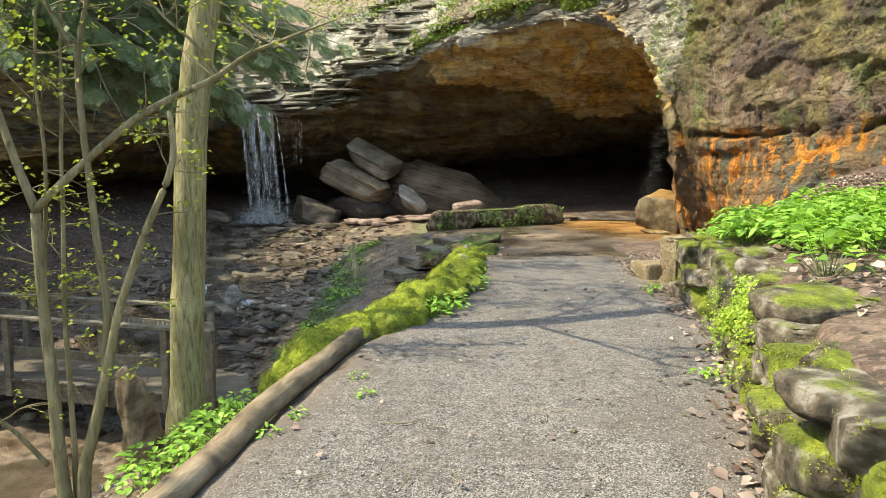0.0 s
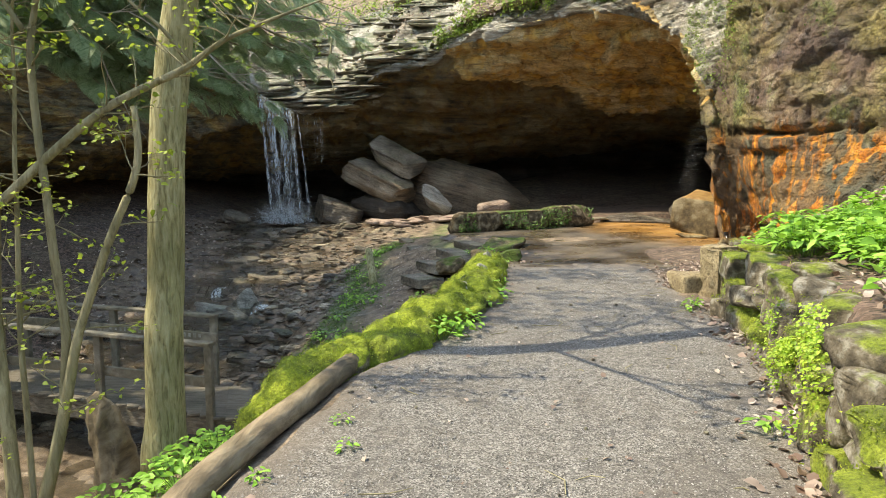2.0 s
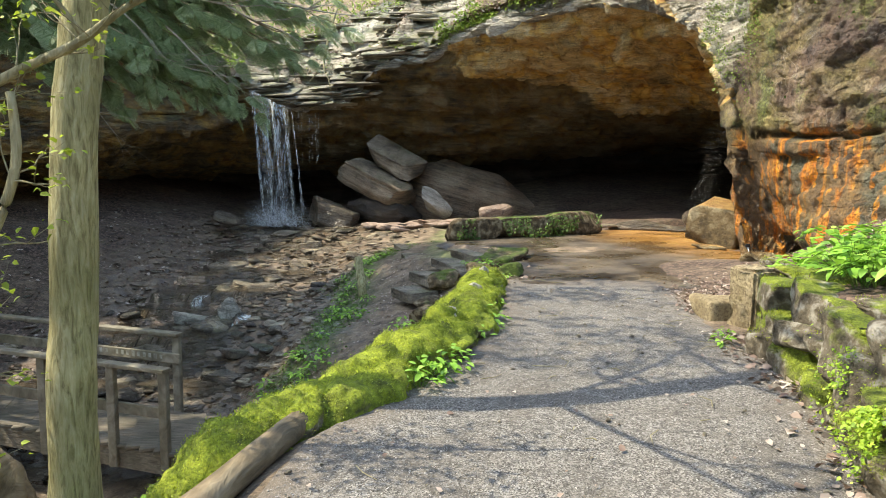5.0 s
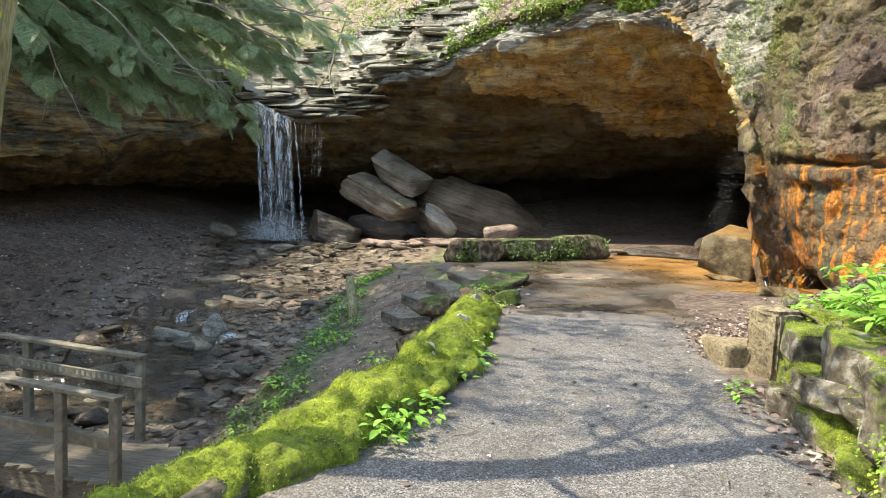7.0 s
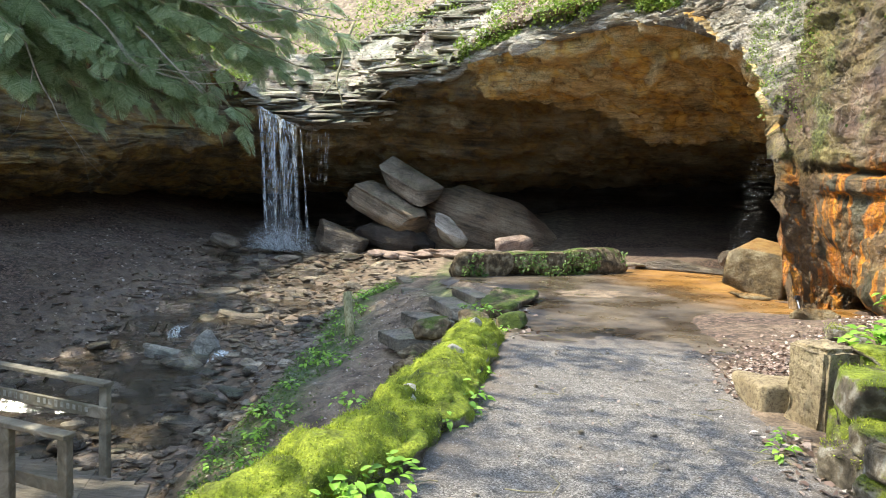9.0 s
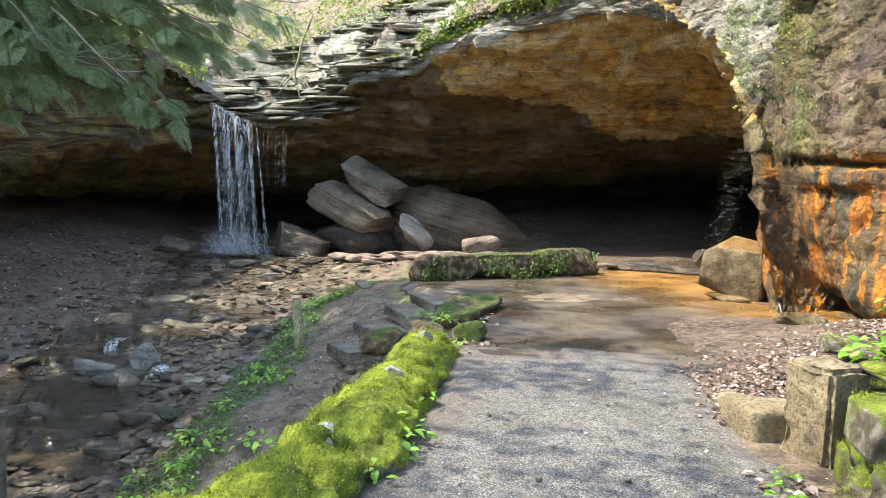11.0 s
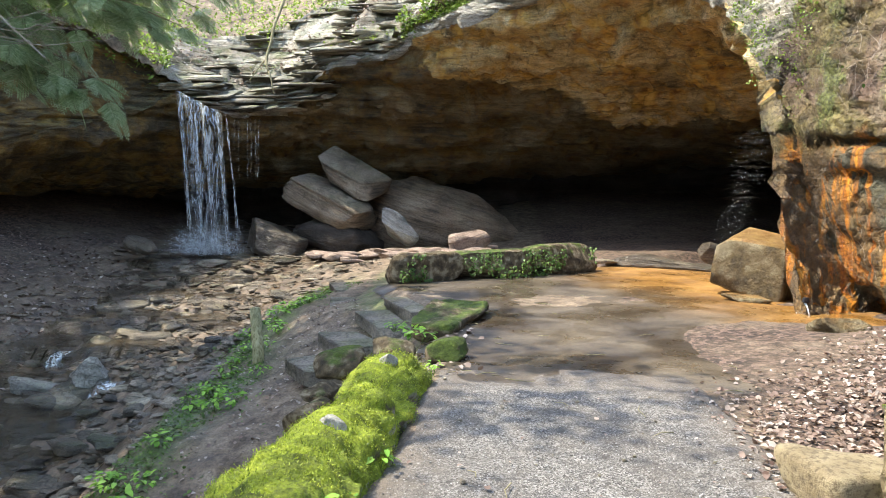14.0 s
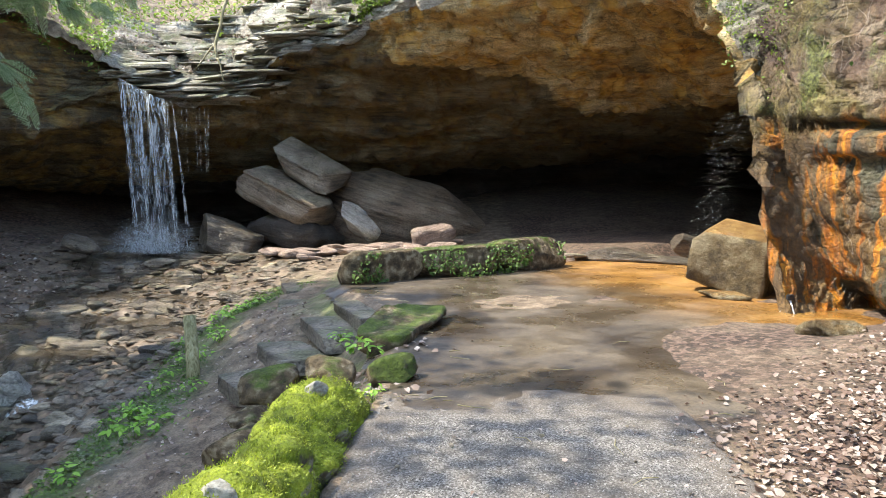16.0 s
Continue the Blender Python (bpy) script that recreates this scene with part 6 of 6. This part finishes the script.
for xa, xb, ya, za, zb, seed in [(-5.0, -4.55, 16.25, -1.66, -2.12, 1), (-6.3, -6.05, 17.25, -1.45, -1.75, 2)]:
    X, Y = np.meshgrid(np.linspace(0, 1, 18), np.linspace(0, 1, 18), indexing="ij")
    bulge = 0.05 * np.sin(X * 19 + seed) * np.cos(Y * 7 + X * 5)
    sx = xa + (xb - xa) * X + 0.06 * np.sin(Y * 6 + X * 9)
    sheet = mesh_object("sheet", np.stack([sx, ya + 0.1 * X - 0.28 * np.sqrt(Y) + bulge, za + (zb - za) * Y ** 1.6], -1).reshape(-1, 3), grid_faces(18, 18), M_FALL, cascade)
    a = sheet.data.attributes.new("body", "FLOAT", "POINT")
    a.data.foreach_set("value", (np.sin(X * math.pi) ** 0.5 * (1.3 + 0.6 * Y)).astype(np.float32).ravel())
q = rw.normal(0, 1, (1500, 3))
drops("splash", np.stack([-4.78 + 0.16 * q[:, 0], 15.95 + 0.1 * q[:, 1], -2.12 + 0.07 * np.abs(q[:, 2])], 1), 0.006 * (0.4 + rw.rand(1500)), cascade)

n = len(MOSS_AT)
q = np.random.RandomState(94)
tilt = np.arccos(np.clip(MOSS_N[:, 2] / np.linalg.norm(MOSS_N, axis=1), -1, 1))
v, f = scatter_shapes(np.array([(-0.28, 0, 0), (0.28, 0, 0), (0.0, 1.0, 0.1)]), [(0, 1, 2)], turn_matrices(MOSS_AT, np.arctan2(MOSS_N[:, 1], MOSS_N[:, 0]) - math.pi / 2 + q.normal(0, 0.9, n), 1.2 - tilt * 0.9 + q.normal(0, 0.4, n), q.normal(0, 0.5, n), 0.0125 * q.uniform(0.4, 1.4, n)))
tagged(mesh_object("moss_tufts", v, f, M_MOSSLEAF), "feathery bright green moss on the edging stones", "moss", kind="stuff")

q = np.random.RandomState(45)
n = 4200
y = q.uniform(10.5, 25.5, n)
x = np.interp(y, CHANNEL_Y, CHANNEL_X) + 0.6 + q.normal(0, 1.9, n)
d = np.interp(y, LEFT_Y, LEFT_X) - x
ok = d > np.interp(y, [10, 13, 16, 20, 25], [3.6, 3.4, 2.6, 1.6, 0.6])
x, y = x[ok], y[ok]
n = len(x)
v0, f0 = SPHERES[2]
v0 = np.sign(v0) * np.abs(v0) ** 0.6 * np.array((1.3, 0.9, 0.22)) * (1 + 0.25 * vnoise(v0 * 1.7, 6))[:, None]
v, f = scatter_shapes(v0, f0, turn_matrices(np.stack([x, y, ground_height(x, y) + 0.01], 1), q.uniform(0, 6.28, n), q.normal(0, 0.15, n), q.normal(0, 0.15, n), 0.025 + 0.075 * q.rand(n) ** 2))
tagged(mesh_object("stream_rubble", v, f, M_WETROCK, shade=False), "small flat wet stones strewn over the stream bed", "stones", kind="stuff")

# ---- leaf litter, undergrowth, pebbles ----
def litter(name, x, y, lift, size, material, label, seed, category="leaf litter"):
    q = np.random.RandomState(seed)
    n = len(x)
    z = ground_height(x, y) + lift
    m = turn_matrices(np.stack([x, y, z], 1), q.uniform(0, 6.28, n), q.normal(0, 0.35, n), q.normal(0, 0.4, n), size * q.uniform(0.5, 1.3, n))
    v, f = scatter_shapes(SIMPLE_V, SIMPLE_F, m)
    return tagged(mesh_object(name, v, f, material), label, category, kind="stuff")


q = np.random.RandomState(51)
x, y = q.uniform(2.7, 6.8, 17000), q.uniform(9.2, 14.0, 17000)
ok = (0.9 * (y - 10.2) - 0.75 * (x - 3.0) < 0.25 + 0.4 * q.normal(size=17000)) & (x > 2.75 + 0.12 * q.normal(size=17000))
litter("leaf_litter", x[ok], y[ok], 0.025, 0.042, M_DRYLEAF, "pale dry fallen leaves beside the mud", 52)
y = q.uniform(1.5, 8.4, 420)
x = np.interp(y, RIGHT_Y, RIGHT_X) - np.abs(q.normal(0, 0.16, 420)) + 0.1
litter("leaf_litter", x, y, 0.03, 0.065, M_DRYLEAF, "dry brown leaves gathered along the foot of the wall", 53)
y = q.uniform(1.5, 6.5, 700)
x = np.interp(y, RIGHT_Y, RIGHT_X) + q.uniform(0.5, 2.6, 700)
litter("leaf_litter", x, y, 0.03, 0.07, M_DRYLEAF, "dry leaves and twigs on the raised bank", 54)
y = q.uniform(11.3, 13.2, 420)
x = 0.35 + q.normal(0, 0.32, 420) + 0.1 * (y - 12)
litter("leaf_litter", x, y, 0.03, 0.06, M_DRYLEAF, "dry leaves between mossy rocks", 55)
y = q.uniform(4.5, 24, 5000)
x = np.interp(y, CHANNEL_Y, CHANNEL_X) - 1.2 - np.abs(q.normal(0, 2.2, 5000))
litter("leaf_litter", x, y, 0.02, 0.075, M_DRYLEAF, "dry leaves strewn over the muddy slope", 56)
y = q.uniform(2.0, 17, 3500)
x = np.interp(y, LEFT_Y, LEFT_X) - q.uniform(0.6, 3.4, 3500)
litter("leaf_litter", x, y, 0.015, 0.04, M_DRYLEAF, "scattered dry leaves on the lower trail", 57)
n = 8000
y = q.uniform(9.5, 20, n)
d = np.interp(y, [8, 10.5, 13.3, 16, 20], [2.7, 3.3, 3.1, 2.3, 1.7]) + q.normal(0, 0.38, n)
keep = fbm(np.stack([y * 1.1, d * 1.6, 0 * y], 1), 3, 5) > -0.02
y, d = y[keep], d[keep]
litter("bank_grass", np.interp(y, LEFT_Y, LEFT_X) - d, y, 0.03, 0.036, M_GRASS, "green ground cover along the stream bank", 58, "ground cover")

# undergrowth on the slope above the rim, and ivy on the cliff
def on_sweep(iu0, iu1, iv0, iv1, n, seed):
    q = np.random.RandomState(seed)
    i, j = q.randint(iu0, iu1, n), q.randint(iv0, iv1, n)
    return P_SWEEP[i, j], N_SWEEP[i, j]


P_SWEEP, N_SWEEP = P, NN


def clothe(name, iu0, iu1, iv0, iv1, n, size, material, label, seed, patch=-0.1, rise=0.12):
    p, nn = on_sweep(iu0, iu1, iv0, iv1, n, seed)
    q = np.random.RandomState(seed + 1)
    ok = fbm(p * 0.9, 3, seed) > patch
    p, nn = p[ok], nn[ok]
    p = p + nn * q.uniform(0.0, rise, (len(p), 1)) + q.normal(0, 0.05, p.shape)
    m = turn_matrices(p, q.uniform(0, 6.28, len(p)), q.normal(-0.3, 0.5, len(p)), q.normal(0, 0.5, len(p)), size * q.uniform(0.5, 1.4, len(p)))
    v, f = scatter_shapes(SIMPLE_V, SIMPLE_F, m)
    return tagged(mesh_object(name, v, f, material), label, "undergrowth", kind="stuff")


ua, ub, uc, ud = (int(np.searchsorted(U, seg[k])) for k in (5, 7, 11, 16))
clothe("undergrowth", ub, uc, I_FACE - 62, I_FACE + 6, 15000, 0.085, M_UNDER, "fresh green undergrowth on the slope above the cave", 60, 0.02, 0.4)
clothe("undergrowth", uc, NU - 1, I_FACE - 96, I_FACE - 42, 34000, 0.11, M_UNDER, "green undergrowth above the waterfall ledge", 62, -0.12, 0.45)
clothe("undergrowth", uc, ud, I_FACE - 44, I_FACE + 20, 2600, 0.06, M_UNDER, "tufts of green on the stone ledges", 74, 0.08, 0.12)
clothe("leaf_litter", uc, ud, I_FACE - 48, I_FACE - 16, 5000, 0.075, M_DRYLEAF, "dry leaves caught on the stone ledges", 76, 0.0, 0.03)
ue = int(np.searchsorted(U, seg[15] + 0.4))
clothe("undergrowth", ue, NU - 40, I_FACE - 52, I_FACE + 4, 14000, 0.1, M_UNDER, "mixed green growth along the brink left of the waterfall", 84, -0.2, 0.3)
clothe("undergrowth", 0, ub, I_FACE - 56, I_FACE + 20, 7000, 0.12, M_UNDER, "green undergrowth on top of the cliff", 64, 0.0, 0.3)
clothe("undergrowth", ub, uc, I_FACE - 8, I_FACE + 75, 9000, 0.06, M_UNDER, "low green growth creeping over the rim of the cave", 80, 0.02, 0.1)
clothe("undergrowth", uc, ud + 20, I_FACE - 56, I_FACE - 34, 6000, 0.09, M_UNDER, "patches of fresh green plants among the ledges", 82, 0.05, 0.3)
clothe("leaf_litter", ub, uc, I_FACE - 62, I_FACE + 2, 8000, 0.085, M_DRYLEAF, "dry leaves on the slope above the cave", 66, -0.3, 0.05)
clothe("ivy", ua - 2, ua + 40, I_FACE + 45, I_ROOF + 6, 4200, 0.034, M_UNDER, "green creeper hanging on the edge of the arch", 68, 0.0, 0.06)
clothe("moss_fringe", 20, ua + 20, I_FACE + 20, I_FACE + 95, 1500, 0.04, M_GRASS, "small ferns and moss on the upper cliff", 70, 0.12, 0.05)

# small-leaved creeper spilling down the wall
q = np.random.RandomState(71)
n = 8000
y = np.concatenate([q.normal(4.9, 0.45, n // 2), q.normal(5.3, 0.3, n - n // 2)])
z = np.where(np.arange(n) < n // 2, q.uniform(0.05, 0.72, n), q.uniform(0.3, 0.72, n))
x = np.interp(y, RIGHT_Y, RIGHT_X) - 0.04 + 0.18 * z + q.normal(0, 0.035, n)
ok = fbm(np.stack([y * 1.5, z * 1.5, 0 * y], 1), 3, 72) > -0.12
x, y, z = x[ok], y[ok], z[ok]
n = len(x)
v, f = scatter_shapes(SIMPLE_V, SIMPLE_F, turn_matrices(np.stack([x, y, z], 1), q.normal(1.57, 0.8, n), q.normal(-0.4, 0.4, n), q.normal(0, 0.4, n), 0.021 * q.uniform(0.6, 1.4, n)))
tagged(mesh_object("creeper", v, f, M_LIME), "lime green small-leaved creeper spilling down the stone wall", "creeper", kind="stuff")
# moss and small ferns on the face of the kerb before the cave
n = 1700
t = q.rand(n)
bx, by = np.interp(t, [0, 0.33, 0.66, 1], [-0.3, 0.75, 1.95, 3.2]), np.interp(t, [0, 0.33, 0.66, 1], [16.95, 17.6, 18.35, 19.35])
z = q.uniform(0.02, 0.5, n)
ok = fbm(np.stack([t * 9, z * 3, 0 * t], 1), 3, 73) > -0.05
pl = np.stack([bx + 0.14, by - 0.24 - 0.03 * q.rand(n), z], 1)[ok]
n = len(pl)
v, f = scatter_shapes(SIMPLE_V, SIMPLE_F, turn_matrices(pl, q.normal(3.14, 0.7, n), q.normal(-0.5, 0.4, n), q.normal(0, 0.4, n), 0.05 * q.uniform(0.5, 1.3, n)))
tagged(mesh_object("moss_fringe", v, f, M_GRASS), "green moss hanging on the face of the stone kerb", "moss", kind="stuff")

q = np.random.RandomState(81)
y = q.uniform(1.5, 11.2, 420) 
x = np.interp(y, LEFT_Y, LEFT_X) + q.rand(420) * (np.interp(y, RIGHT_Y, RIGHT_X) - np.interp(y, LEFT_Y, LEFT_X))
v0, f0 = SPHERES[2]
mm = turn_matrices(np.stack([x, y, np.full(420, 0.02)], 1), q.uniform(0, 6.28, 420), q.normal(0, 0.3, 420), q.normal(0, 0.3, 420), 0.005 + 0.022 * q.rand(420) ** 6)
v, f = scatter_shapes(v0 * np.array((1, 0.8, 0.6)) * (1 + 0.2 * vnoise(v0 * 2, 4))[:, None], f0, mm)
tagged(mesh_object("pebbles", v, f, M_STEP), "small dark pebbles strewn over the gravel", "pebbles", kind="stuff")

# twigs and scraps of leaf on the gravel
q = np.random.RandomState(83)
n = 320
y = q.uniform(1.5, 11.0, n)
u = q.rand(n)
x = np.interp(y, LEFT_Y, LEFT_X) + 0.15 + u * (np.interp(y, RIGHT_Y, RIGHT_X) - np.interp(y, LEFT_Y, LEFT_X) - 0.2)
v, f = scatter_shapes(SIMPLE_V, SIMPLE_F, turn_matrices(np.stack([x, y, np.full(n, 0.03)], 1), q.uniform(0, 6.28, n), q.normal(0, 0.25, n), q.normal(0, 0.3, n), 0.012 + 0.04 * q.rand(n) ** 3))
tagged(mesh_object("leaf_scraps", v, f, M_DRYLEAF), "scraps of dry leaf lying on the gravel", "leaf litter", kind="stuff")
bits = []
for k in range(70):
    yy = q.uniform(2, 17)
    xx = float(np.interp(yy, LEFT_Y, LEFT_X)) + q.uniform(0.1, 3.0)
    a = q.uniform(0, 6.28)
    ln = q.uniform(0.06, 0.3)
    p0 = Vector((xx, yy, 0.028))
    p1 = p0 + Vector((math.cos(a), math.sin(a), 0.02)) * ln * 0.5 + Vector((0.01, 0.01, 0))
    p2 = p0 + Vector((math.cos(a + 0.3), math.sin(a + 0.3), 0.0)) * ln
    bits.append(([p0, p1, p2], [0.004, 0.0035, 0.002]))
tagged(tubes_part("twig_scatter", bits, M_STEM, None, 4), "small fallen twigs on the gravel and mud", "twigs", kind="stuff")

# dead branch hanging over the ledge
dead = tagged(new("fallen_branch"), "bare grey fallen branch caught on the waterfall ledge", "branch")
for k, (pts, rad) in enumerate([([(-5.0, 26.9, 7.2), (-5.1, 26.3, 6.2), (-5.25, 25.8, 5.1), (-5.1, 25.6, 4.75)], [0.05, 0.045, 0.04, 0.035]), ([(-5.1, 25.6, 4.75), (-4.95, 25.5, 4.5), (-4.85, 25.45, 4.1)], [0.03, 0.025, 0.012]), ([(-5.25, 25.8, 5.1), (-5.4, 25.5, 4.8), (-5.6, 25.4, 4.45)], [0.03, 0.022, 0.012])]):
    part("limb", tube(*wobble(pts, rad, 14, 0.03, 60 + k), 7), M_STEM, dead, shade=True)

# little tripod with a camera at the foot of the cliff
m = Mat("white_plastic", 0.5)
m.color((0.7, 0.7, 0.68))
M_WHITEPLASTIC = m.m
m = Mat("black_plastic", 0.45)
m.color((0.02, 0.022, 0.026))
M_BLACK = m.m
tripod = tagged(new("tripod"), "small white tripod holding a dark box at the cliff foot", "tripod")
for a in (0.3, 2.4, 4.5):
    part("leg", tube([(0, 0, 0.15), (0.055 * math.cos(a), 0.055 * math.sin(a), 0.07), (0.1 * math.cos(a), 0.1 * math.sin(a), 0.0)], [0.012, 0.011, 0.01], 8), M_WHITEPLASTIC, tripod, shade=True)
bm = block_bmesh(0.09, 0.05, 0.065, 5, 0.008, 0.0, 1)
bmesh.ops.translate(bm, verts=bm.verts, vec=(0, 0, 0.155))
part("box", bm, M_BLACK, tripod)
tripod.matrix_world = pose(5.38, 14.9, 0.01, 0, 0, 20)

# loose chips of the gravel
m = Mat("gravel_chips", 0.9)
m.color(m.ramp(m.island(), (0.0, (0.08, 0.072, 0.064)), (0.45, (0.22, 0.205, 0.18)), (0.8, (0.3, 0.28, 0.255)), (1.0, (0.4, 0.38, 0.355))))
M_CHIP = m.m
q = np.random.RandomState(87)
n = 34000
y = 1.2 + 9.6 * q.rand(n) ** 1.35
x = np.interp(y, LEFT_Y, LEFT_X) + 0.1 + q.rand(n) * (np.interp(y, RIGHT_Y, RIGHT_X) - np.interp(y, LEFT_Y, LEFT_X) - 0.1)
z = 0.013 + 0.02 * fbm(np.stack([x, y, 0 * x], 1) * 0.8, 3, 2)
v, f = scatter_shapes(OCT_V * np.array((1.0, 0.8, 0.4)), OCT_F, turn_matrices(np.stack([x, y, z], 1), q.uniform(0, 6.28, n), q.normal(0, 0.4, n), q.normal(0, 0.4, n), 0.004 + 0.006 * q.rand(n) ** 2))
tagged(mesh_object("gravel_chips", v, f, M_CHIP, shade=False), "loose pale and dark chips of crushed gravel", "gravel", kind="stuff")

# moss on the tops and faces of the retaining wall
q = np.random.RandomState(89)
at, up = [], []
for ob in wall.children:
    me = ob.data
    co = np.empty(len(me.vertices) * 3)
    nn = np.empty(len(me.vertices) * 3)
    me.vertices.foreach_get("co", co)
    me.vertices.foreach_get("normal", nn)
    w = np.array(ob.matrix_world)
    at.append(co.reshape(-1, 3) @ w[:3, :3].T + w[:3, 3])
    up.append(nn.reshape(-1, 3) @ np.linalg.inv(w[:3, :3]))
at, up = np.concatenate(at), np.concatenate(up)
up /= np.linalg.norm(up, axis=1, keepdims=True)
ok = (up[:, 2] > -0.35) & (fbm(at * 2.3, 3, 93) + 0.25 * up[:, 2] > 0.16)
at, up = np.repeat(at[ok], 2, axis=0), np.repeat(up[ok], 2, axis=0)
n = len(at)
tilt = np.arccos(np.clip(up[:, 2], -1, 1))
v, f = scatter_shapes(np.array([(-0.3, 0, 0), (0.3, 0, 0), (0.0, 1.0, 0.1)]), [(0, 1, 2)], turn_matrices(at + q.normal(0, 0.012, (n, 3)), np.arctan2(up[:, 1], up[:, 0]) - math.pi / 2 + q.normal(0, 0.9, n), 1.2 - tilt * 0.9 + q.normal(0, 0.4, n), q.normal(0, 0.5, n), 0.014 * q.uniform(0.4, 1.4, n)))
tagged(mesh_object("moss_tufts", v, f, M_MOSSLEAF), "bright green moss on the stones of the retaining wall", "moss", kind="stuff")
